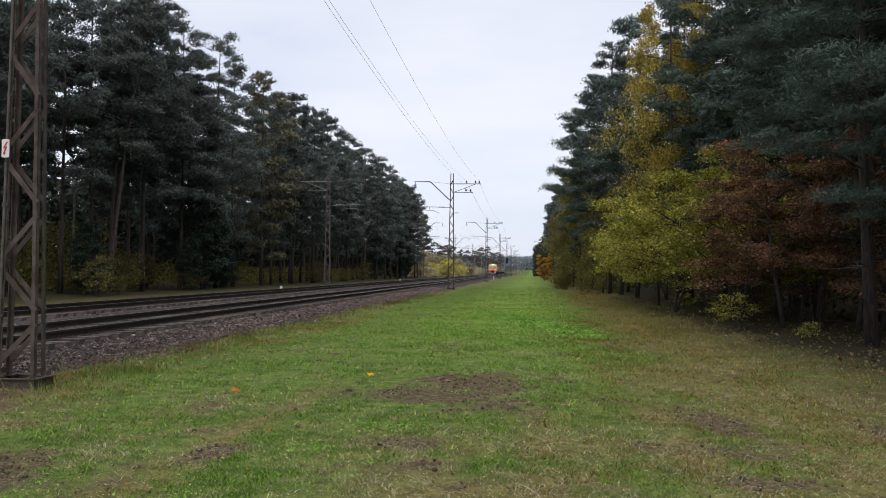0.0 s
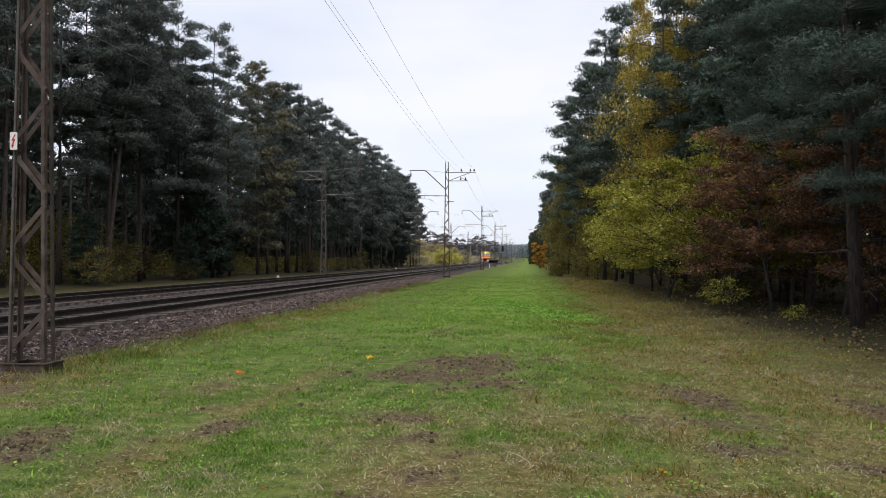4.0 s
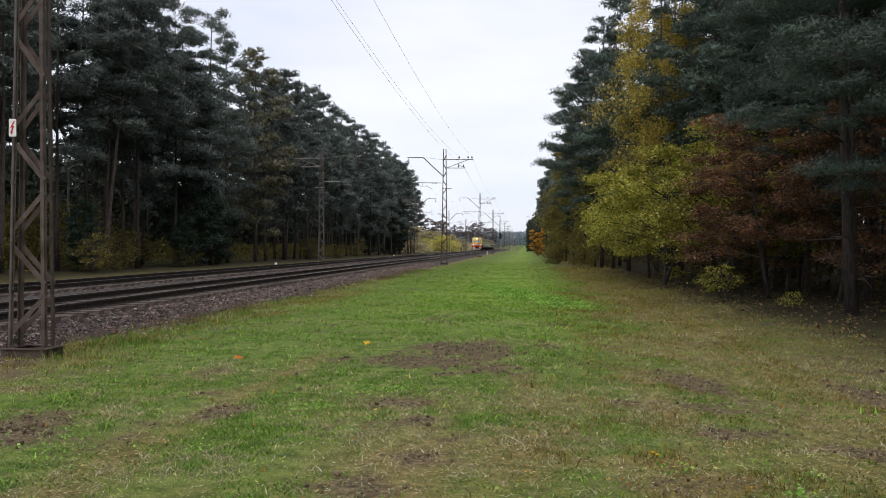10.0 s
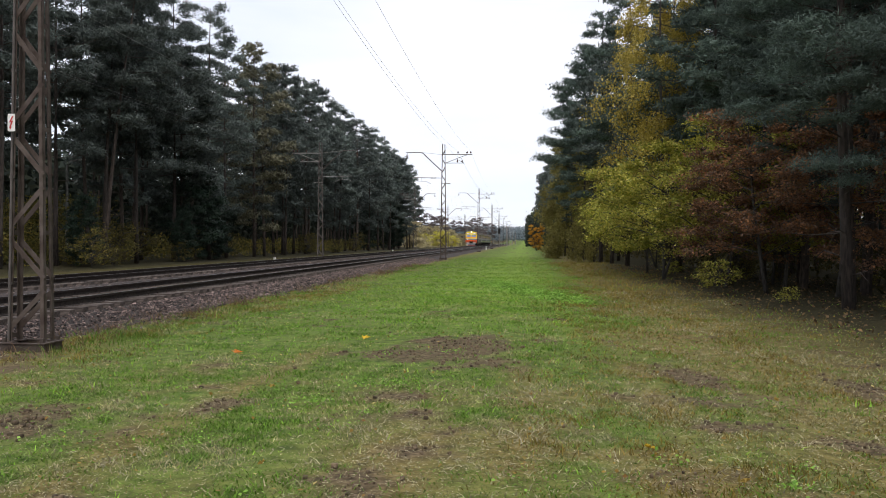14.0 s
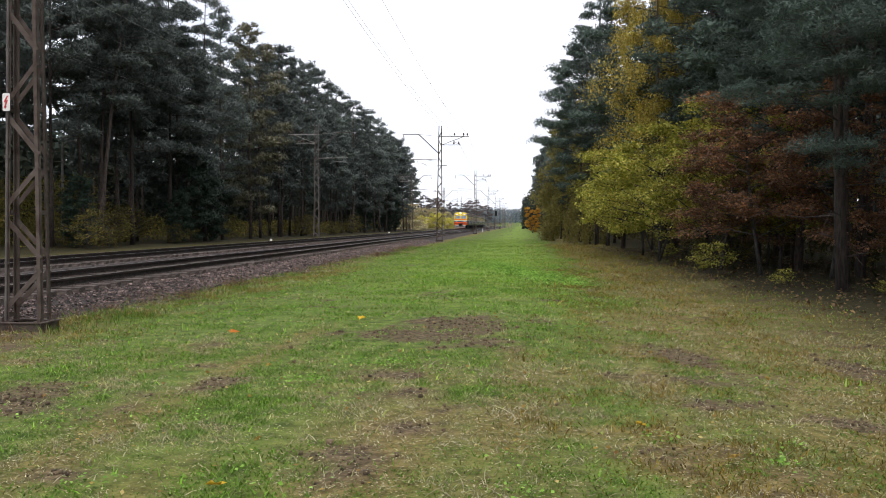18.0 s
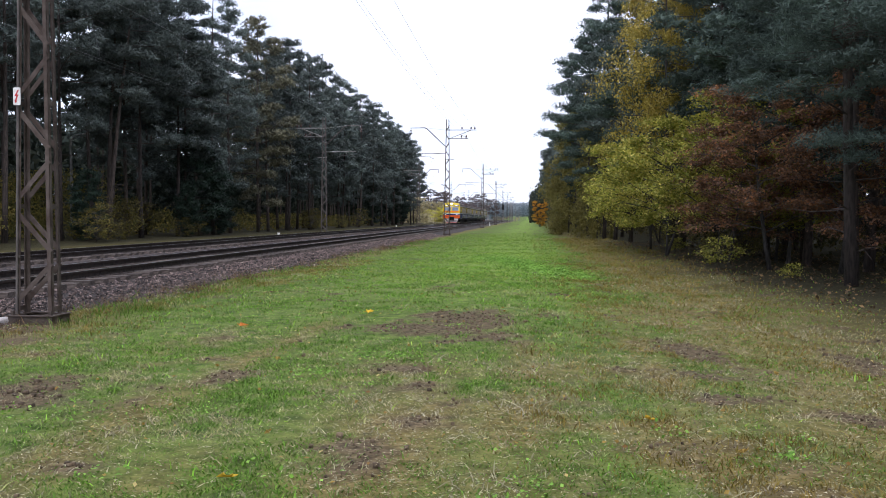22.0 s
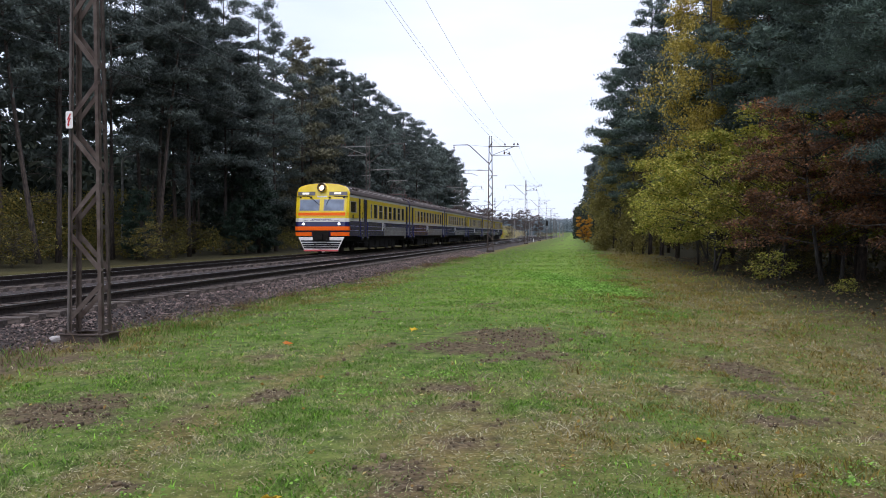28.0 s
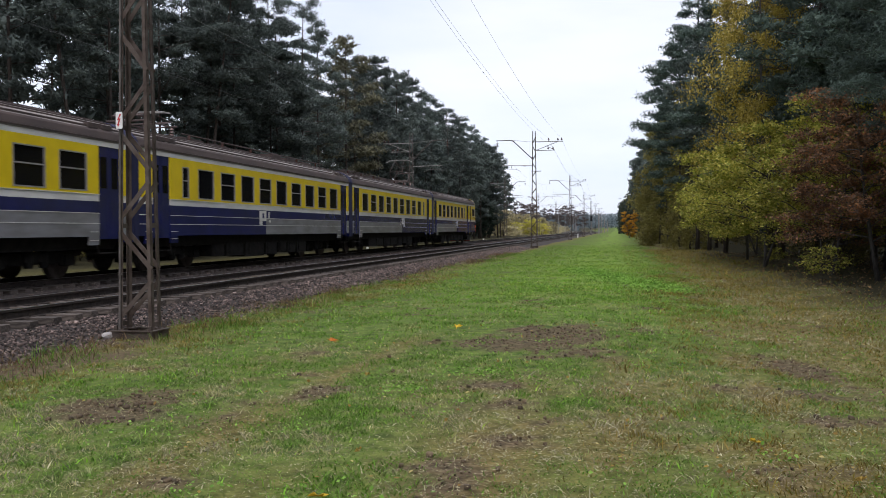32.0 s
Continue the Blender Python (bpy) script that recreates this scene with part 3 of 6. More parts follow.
def lattice_mast(label, paint):
    """A four-legged, riveted lattice mast with a track bracket towards -x and a feeder bracket towards +x."""
    mast = thing("lattice_mast", label, "mast", group="overhead line masts")
    low, top, w0, w1 = -0.30, 10.40, 0.290, 0.146

    def corner(sx, sy, z):
        w = w0 + (w1 - w0) * (z - low) / (top - low)
        return Vector((sx * w, sy * w * 0.46, z))

    for sx in (-1, 1):
        for sy in (-1, 1):
            s = Shape()
            a, b = corner(sx, sy, low), corner(sx, sy, top)
            for px, py in (((0, 0), (-sx * 0.064, 0)), ((0, 0), (0, -sy * 0.064))):
                ux, uy = py[0] or -sx * 0.010, py[1] or -sy * 0.010
                pts = [a, a + Vector((ux, 0, 0)), a + Vector((ux, uy, 0)), a + Vector((0, uy, 0))]
                pts += [p + (b - a) for p in pts]
                s.add(pts, [(0, 1, 2, 3), (7, 6, 5, 4), (0, 4, 5, 1), (1, 5, 6, 2), (2, 6, 7, 3), (3, 7, 4, 0)])
            part("leg", s, paint, mast)
    step = 0.78
    for sy in (-1, 1):
        z, i = low + 0.10, 1
        while z + step < top:
            a, b = corner(-1 if i % 2 else 1, sy, z + 0.09), corner(1 if i % 2 else -1, sy, z + step - 0.09)
            d = Vector((0, -sy * 0.012, 0))
            across = (b - a).normalized().cross(d.normalized()) * 0.036
            pts = [a - across, a + across, a + across + d, a - across + d]
            pts += [p + (b - a) for p in pts]
            part("brace", Shape().add(pts, [(0, 1, 2, 3), (7, 6, 5, 4), (0, 4, 5, 1), (1, 5, 6, 2), (2, 6, 7, 3), (3, 7, 4, 0)]), paint, mast)
            z, i = z + step, i + 1
    for k in range(7):
        for sx in (-1, 1):
            a, b = corner(sx, -1, low + 0.10 + k * 1.56), corner(sx, 1, low + 0.10 + k * 1.56)
            part("tie_plate", Shape().box(a.x - sx * 0.006, 0, a.z, 0.010, b.y - a.y, 0.07), paint, mast)
    base = Shape()
    for s in (-1, 1):
        base.box(s * 0.335, 0, -0.37, 0.03, 0.48, 0.14).box(0, s * 0.24, -0.37, 0.66, 0.03, 0.14)
        base.box(s * 0.340, 0, -0.295, 0.07, 0.52, 0.016).box(0, s * 0.245, -0.295, 0.63, 0.07, 0.016)
        for e in (-1, 1):
            base.box(s * 0.25, e * 0.13, -0.29, 0.13, 0.12, 0.02).box(s * 0.30, e * 0.20, -0.32, 0.045, 0.045, 0.20)
    part("base_frame", base, paint, mast)
    part("foundation", Shape().box(0, 0, -0.62, 0.84, 0.66, 0.36, chamfer=0.06), CONCRETE, mast, "weathered concrete foundation block")
    # track bracket
    arm = Shape().path([(-0.2, 0, 7.90), (-1.95, 0, 9.55), (-2.15, 0, 9.63), (-3.55, 0, 9.62)], [0.05, 0.05, 0.045, 0.035])
    cant = part("cantilever", arm, paint, mast)
    part("tie_rod", Shape().tube((-2.1, 0, 9.63), (-0.15, 0, 9.42), 0.014, n=6), GREY_STEEL, cant)
    ins = Shape().tube((-3.45, 0, 9.6), (-3.45, 0, 9.45), 0.02, n=6)
    for k in range(3):
        ins.tube((-3.45, 0, 9.43 - k * 0.14), (-3.45, 0, 9.36 - k * 0.14), 0.05, 0.13, n=8)
    part("string_insulator", ins, INSULATOR, cant)
    reg = Shape().tube((-0.2, 0, 7.22), (-2.95, 0, 7.28), 0.03).tube((-2.1, 0, 7.26), (-2.1, 0, 7.0), 0.02)
    reg.path([(-1.2, 0, 6.70), (-1.7, 0, 6.92), (-2.6, 0, 6.95), (-3.0, 0, 6.78)], [0.02, 0.02, 0.02, 0.015], 5)
    for k in range(4):
        reg.tube((-0.75 - k * 0.12, 0, 7.23), (-0.80 - k * 0.12, 0, 7.23), 0.075, n=8)
    part("registration_arm", reg, GREY_STEEL, mast)
    feed = Shape().box(1.25, 0, 9.42, 2.9, 0.07, 0.07).box(1.0, 0, 8.62, 1.9, 0.06, 0.06)
    feed.tube((0.15, 0, 8.62), (2.2, 0, 9.40), 0.028).tube((1.9, 0, 8.62), (1.2, 0, 9.0), 0.02)
    bracket = part("feeder_bracket", feed, GREY_STEEL, mast)
    for x, z in ((1.35, 9.46), (2.55, 9.46), (2.2, 9.46), (1.3, 8.66), (1.75, 8.66)):
        pin = Shape().tube((x, 0, z), (x, 0, z + 0.12), 0.015, n=6).tube((x, 0, z + 0.08), (x, 0, z + 0.17), 0.085, 0.07).tube((x, 0, z + 0.17), (x, 0, z + 0.27), 0.06, 0.035)
        part("pin_insulator", pin, INSULATOR, bracket)
    part("foot_bar", Shape().box(0.2, 0, 6.70, 0.9, 0.10, 0.06), GREY_STEEL, mast)
    return mast


MAST_Y = [11.75, 76.3, 139.6, 201.5, 264, 327, 390, 453]
FAR_MAST_Y = [74.4, 141.8, 205, 268, 331, 394]
first_mast = lattice_mast("rusty brown riveted lattice mast on a concrete base beside the track", MAST_STEEL)
first_mast.matrix_basis = pose(2.118, MAST_Y[0], -0.02)
for my in MAST_Y[1:]:
    tagged(copy_thing(first_mast, pose(2.2, my, 0.0)), "lattice mast with cantilever carrying the overhead line")
far_mast = lattice_mast("pale grey lattice mast on the forest side of the tracks", PALE_STEEL)
far_mast.matrix_basis = pose(-9.1, FAR_MAST_Y[0], 0.0, 0, 0, 180)
for my in FAR_MAST_Y[1:]:
    tagged(copy_thing(far_mast, pose(-9.1, my, 0.0, 0, 0, 180)), "lattice mast with pale bracket on the forest side of the tracks")
for my in (-52,):
    tagged(copy_thing(first_mast, pose(2.2, my, 0.0)), "lattice mast with cantilever carrying the overhead line")


pipe = Shape().tube((-0.262, -0.162, -0.42), (-0.170, -0.118, 6.4), 0.020, n=8)
for pz in (0.6, 2.2, 3.8, 5.4):
    pipe.box(-0.256 + 0.0135 * pz, -0.148 + 0.0065 * pz, pz, 0.08, 0.02, 0.04)
part("cable_pipe", pipe, PALE_STEEL, first_mast, "slim weathered grey cable pipe")


def warning_sign():
    sign = thing("warning_sign", "white high-voltage plate with a red lightning bolt on the mast leg", "sign", pose(1.935, MAST_Y[0] - 0.215, 2.985) @ Matrix.Diagonal((0.82, 1, 0.82, 1)))
    part("plate", Shape().prism([(-0.055, -0.16), (0.055, -0.16), (0.07, -0.145), (0.07, 0.145), (0.055, 0.16), (-0.055, 0.16), (-0.07, 0.145), (-0.07, -0.145)], -0.004, 0.004), WHITE_PAINT, sign)
    bolt = [(0.018, 0.115), (-0.042, 0.0), (-0.004, 0.006), (-0.030, -0.075), (-0.044, -0.066), (-0.020, -0.125), (0.012, -0.075), (-0.008, -0.078), (0.036, 0.036), (-0.002, 0.03), (0.044, 0.115)]
    part("lightning_bolt", Shape().prism(bolt, -0.009, -0.004), RED_PAINT, sign, "red lightning bolt")
    part("clamp", Shape().box(0, 0.02, 0.09, 0.11, 0.03, 0.02).box(0, 0.02, -0.09, 0.11, 0.03, 0.02), MAST_STEEL, sign)


warning_sign()


def overhead_wires():
    def span_wire(name, label, x_of, z, sag, ys, r, zig=0.0):
        s, pts, n = Shape(), [], 14
        for i in range(len(ys) - 1):
            for k in range(n + (i == len(ys) - 2)):
                f = k / n
                y = ys[i] + (ys[i + 1] - ys[i]) * f
                pts.append((x_of + zig * ((-1) ** i) * (1 - 2 * f), y, z - sag * 4 * f * (1 - f)))
        s.path(pts, [r] * len(pts), 4)
        ob = tagged(new(name, s.mesh(name, WIRE)), label, "wire", "overhead wires")
        return ob

    near, far = [-52] + MAST_Y, [-52, 11.75] + FAR_MAST_Y
    for x, ys in ((-1.25, near), (-5.65, far)):
        span_wire("messenger_wire", "thin dark catenary wire hung above the track", x, 9.10, 1.3, ys, 0.004 if x > -3 else 0.003)
        span_wire("contact_wire", "straight copper contact wire above the track", x + 0.3, 6.75, 0.05, ys, 0.0045 if x > -3 else 0.0035, 0.2)
        s = Shape()
        for i in range(len(ys) - 1):
            for k in range(1, 8):
                f = k / 8
                y = ys[i] + (ys[i + 1] - ys[i]) * f
                s.tube((x, y, 9.10 - 1.3 * 4 * f * (1 - f)), (x + 0.3, y, 6.72), 0.0025, n=4)
        tagged(new("wire_droppers", s.mesh("wire_droppers", WIRE)), "thin hangers between catenary and contact wire", "wire", kind="stuff")
    for x, z in ((2.2 + 2.55, 9.72), (2.2 + 1.35, 9.72), (2.2 + 1.75, 8.92)):
        span_wire("feeder_wire", "thin aluminium feeder wire strung from mast to mast", x, z, 0.9, near, 0.0055)
    for x, z in ((-9.1 - 2.55, 9.72),):
        span_wire("feeder_wire", "thin aluminium feeder wire strung along the forest edge", x, z, 0.9, far, 0.003)


overhead_wires()


# ---- trees ----


def unit(v):
    return v / np.maximum(np.linalg.norm(v, axis=-1, keepdims=True), 1e-9)


def blades(r, centres, normals, count, length, width, cone=1.0):
    """Needle tufts: thin triangles standing out from each centre."""
    n = len(centres)
    d = unit(r.normal(size=(n, count, 3)) * cone + normals[:, None])
    ln = length * r.uniform(0.6, 1.25, (n, count, 1))
    start = centres[:, None] + r.normal(size=(n, count, 3)) * length * 0.28
    side = unit(np.cross(d, r.normal(size=(n, count, 3)))) * width * 0.5
    tip = start + d * ln
    co = np.stack([start - side, start + side, tip], 2).reshape(-1, 3)
    return co, np.arange(len(co)).reshape(-1, 3)


def leaves(r, centres, size, flat=0.6, droop=0.0):
    """Small folded leaves: two triangles each round a midrib."""
    n = len(centres)
    d = unit(r.normal(size=(n, 3)) * np.array([1, 1, flat]) + np.array([0, 0, -droop]))
    s = unit(np.cross(d, r.normal(size=(n, 3)) * 0.6 + np.array([0, 0, 1.0])))
    ln = size * r.uniform(0.7, 1.35, (n, 1))
    up = np.cross(s, d)
    a, b = centres, centres + d * ln
    m = (a + b) / 2 + up * ln * 0.08
    co = np.stack([a, m + s * ln * 0.36, b, m - s * ln * 0.36], 1).reshape(-1, 3)
    i = 4 * np.arange(n)[:, None]
    return co, np.concatenate([i + [0, 1, 2], i + [0, 2, 3]], 0)


def trunk_shape(rnd, h, r0, lean=0.0, bend=0.35, n=8):
    pts, rad = [], []
    bx, by = rnd.uniform(-bend, bend), rnd.uniform(-bend, bend)
    for k in range(9):
        f = k / 8
        pts.append((lean * f * h + bx * math.sin(f * 2.6), by * math.sin(f * 3.1 + 0.4) - by * 0.39, f * h))
        rad.append(r0 * (1.25 if k == 0 else 1.0) * (1 - 0.86 * f ** 1.2))
    return pts, rad


def along(pts, f):
    u = min(max(f, 0), 0.999) * (len(pts) - 1)
    i = int(u)
    return Vector(pts[i]).lerp(Vector(pts[i + 1]), u - i)


def foliage(r, clumps, per, length, width):
    """Needle sprays over the upper shell of flat clumps: narrow blades that lie along the clump's surface."""
    c = np.array([k[0] for k in clumps])
    rad = np.array([k[1] for k in clumps])
    count = np.maximum(8, (per * (rad[:, 0] / 0.7) ** 2).astype(int))
    who = np.repeat(np.arange(len(clumps)), count)
    n = len(who)
    d = unit(r.normal(size=(n, 3)) + np.array([0, 0, 0.55]))
    d[:, 2] = np.where(d[:, 2] < -0.35, -0.3 * d[:, 2], d[:, 2])
    ripple = 0.80 + 0.30 * np.sin(d[:, 0] * 5 + who) * np.sin(d[:, 1] * 5 + 2.0 * who) + 0.16 * r.normal(size=n)
    p = c[who] + d * rad[who] * ripple[:, None]
    face = unit(d / np.maximum(rad[who], 0.1) * 0.5 + r.normal(size=(n, 3)) * 0.34)
    along_d = unit(np.cross(face, r.normal(size=(n, 3))) + 0.5 * d)
    ln = length * r.uniform(0.6, 1.3, (n, 1))
    side = unit(np.cross(face, along_d)) * width * 0.5 * r.uniform(0.7, 1.3, (n, 1))
    a = p - along_d * ln * 0.4
    co = np.stack([a - side, a + side, p + along_d * ln * 0.6], 1).reshape(-1, 3)
    return co, np.arange(len(co)).reshape(-1, 3)


def pine(seed, h, crown_from, spread, per, length, width, side=None, sides=4, needles=None, droop=0.0, flat=1.0, label="tall dark green pine with a bare lower trunk"):
    """Scots pine: scaly trunk, uneven limbs in layers, needles in flat clumps on the twigs."""
    rnd, r = random.Random(seed), np.random.RandomState(seed)
    tree = thing("pine_tree", label, "tree", group="forest trees")
    pts, rad = trunk_shape(rnd, h, 0.0072 * h)
    part("trunk", Shape().path(pts, rad, 9), PINE_BARK, tree, smooth=True)
    limbs, clumps = Shape(), []
    count = int(22 + (1 - crown_from) * 26)
    for k in range(count):
        f = crown_from + (0.975 - crown_from) * ((k + rnd.random()) / count) ** 0.9
        az = k * 2.4 + rnd.uniform(-0.7, 0.7)
        if side is not None and rnd.random() < 0.35:
            az = side + rnd.uniform(-0.9, 0.9)
        g = (f - crown_from) / (1 - crown_from)
        ln = spread * (0.50 + 0.60 * math.sin(min(1, g * 1.05 + 0.20) * 2.75)) * rnd.uniform(0.55, 1.15) * (1 - 0.45 * g ** 3)
        if g < 0.25:
            ln *= rnd.uniform(0.45, 1.15)
        base = along(pts, f)
        rise = rnd.uniform(-0.15, 0.40) + 0.60 * g - droop
        d = Vector((math.cos(az), math.sin(az), 0))
        q = [base, base + d * ln * 0.4 + Vector((0, 0, rise * ln * 0.2)), base + d * ln * 0.75 + Vector((rnd.uniform(-0.2, 0.2), rnd.uniform(-0.2, 0.2), rise * ln * 0.35)),
             base + d * ln + Vector((0, 0, rise * ln * 0.45 + 0.1))]
        r0 = (0.012 + 0.011 * ln) * 0.7
        limbs.path(q if sides > 3 else q[::3], [r0, r0 * 0.75, r0 * 0.45, r0 * 0.2] if sides > 3 else [r0, r0 * 0.2], sides)
        across = Vector((-d.y, d.x, 0))
        for j in range(max(3, int(1.6 + ln * 1.45))):
            u = (1.0, 0.72, 0.85, 0.55, 0.95, 0.42, 0.65)[j % 7] + rnd.uniform(-0.08, 0.04)
            p = along(q, u)
            off = across * rnd.uniform(-0.34, 0.34) * ln * (0.3 if j == 0 else 1.0) + Vector((0, 0, rnd.uniform(-0.10, 0.20)))
            a = rnd.uniform(0.45, 0.85) * (0.66 + 0.14 * ln)
            clumps.append((tuple(p + off), (a, a, a * flat * rnd.uniform(0.55, 0.90))))
            if sides > 3:
                limbs.path([along(q, u * 0.8), p + off], [r0 * 0.35, r0 * 0.15], 3)
    top = along(pts, 0.99)
    for _ in range(4):
        a = rnd.uniform(0.35, 0.6)
        clumps.append(((top.x + rnd.uniform(-0.5, 0.5), top.y + rnd.uniform(-0.5, 0.5), top.z + rnd.uniform(-0.7, 0.1)), (a, a, a * 0.8)))
    for _ in range(9 if sides > 3 else 3):  # dead snags on the bare trunk
        f = crown_from * rnd.uniform(0.35, 0.98)
        az, base = rnd.random() * 6.28, along(pts, f)
        ln = rnd.uniform(0.3, 1.6)
        limbs.path([base, base + Vector((math.cos(az) * ln * 0.6, math.sin(az) * ln * 0.6, rnd.uniform(-0.1, 0.2))), base + Vector((math.cos(az) * ln, math.sin(az) * ln, rnd.uniform(-0.4, 0.2)))], [0.022, 0.014, 0.006], 4)
    tagged(part("branchwork", limbs, PINE_BARK, tree), kind="stuff")
    co, fa = foliage(r, clumps, per, length, width)
    part("crown", arrays("crown", co, fa, needles or NEEDLES), None, tree)
    return tree


def broadleaf(name, seed, h, spread, bare, material, bark, count, size, label, droop=0.0, stems=1, flat=0.5, category="tree"):
    """A broad-leaved tree or shrub: forked stems, layered twigs, single leaves."""
    rnd, r = random.Random(seed), np.random.RandomState(seed)
    tree = thing(name, label, category, group="forest trees")
    trunk, limbs, centres = Shape(), Shape(), []
    ends = []
    for s in range(stems):
        lean = rnd.uniform(-0.10, 0.10) if stems == 1 else rnd.uniform(-0.28, 0.28)
        pts, rad = trunk_shape(rnd, h * rnd.uniform(0.85, 0.98), (0.011 if h < 12 else 0.006) * h / (stems ** 0.4), lean, 0.25)
        dy = rnd.uniform(-0.25, 0.25) * (stems > 1)
        pts = [(x + rnd.uniform(-0.02, 0.02), y + dy * z, z) for x, y, z in pts]
        trunk.path(pts, rad, 8)
        k = int((18 + 5 * h ** 0.5) / stems ** 0.5)
        for i in range(k):
            f = bare + (0.98 - bare) * (i + rnd.random()) / k
            g = (f - bare) / (1 - bare)
            az = i * 2.4 + rnd.uniform(-0.6, 0.6)
            ln = spread * (0.45 + 0.65 * math.sin(min(1, g * 0.95 + 0.22) * 2.8)) * rnd.uniform(0.65, 1.12)
            base, d = along(pts, f), Vector((math.cos(az), math.sin(az), 0))
            rise = rnd.uniform(0.05, 0.45) - droop * 0.5
            q = [base, base + d * ln * 0.45 + Vector((0, 0, ln * rise * 0.7)), base + d * ln * 0.8 + Vector((0, 0, ln * rise)), base + d * ln + Vector((0, 0, ln * (rise - 0.1 - droop * 0.5)))]
            r0 = 0.008 + 0.008 * ln
            limbs.path(q, [r0, r0 * 0.7, r0 * 0.4, r0 * 0.2], 5)
            for j in range(5):
                u = rnd.uniform(0.3, 1.0)
                p = along(q, u)
                e = p + d * rnd.uniform(0.1, 0.5) * ln * 0.4 + Vector((rnd.uniform(-1, 1), rnd.uniform(-1, 1), rnd.uniform(-0.25, 0.4) - droop * 1.4)) * ln * 0.30
                limbs.path([p, e], [r0 * 0.35, r0 * 0.12], 3) if j < 3 else None
                ends.append((p, e))
    per = max(1, count // len(ends))
    for p, e in ends:
        t = r.rand(per, 1) ** 0.7
        c = np.array(p)[None] * (1 - t) + np.array(e)[None] * t
        w = (e - p).length * 0.20 + 0.06
        centres.append(c + r.normal(size=(per, 3)) * np.array([w, w, w * flat]))
    centres = np.concatenate(centres)
    if droop:
        hang = r.rand(len(centres)) ** 2 * droop * 1.6
        centres[:, 2] -= hang
    centres = centres[centres[:, 2] > 0.12]
    part("trunk", trunk, bark, tree, smooth=True)
    tagged(part("branchwork", limbs, bark if bark is not BIRCH_BARK else GREY_BARK, tree), kind="stuff")
    co, fa = leaves(r, centres, size, droop=droop * 2)
    part("crown", arrays("crown", co, fa, material), None, tree)
    return tree


def put(tree, x, y, turn=0.0, scale=1.0, z=None, label=""):
    """A copy of a tree at a place, sunk a little into the ground."""
    zz = float(ground_z(np.array([x]), np.array([y]))[0]) - 0.06 if z is None else z
    ob = copy_thing(tree, pose(x, y, zz, 0, 0, turn) @ Matrix.Diagonal((scale, scale, scale, 1)))
    return tagged(ob, label)


def settle(tree, x, y, turn=0.0, scale=1.0):
    """Moves the first of its kind to its own place."""
    zz = float(ground_z(np.array([x]), np.array([y]))[0]) - 0.06
    tree.matrix_basis = pose(x, y, zz, 0, 0, turn) @ Matrix.Diagonal((scale, scale, scale, 1))
    return tree


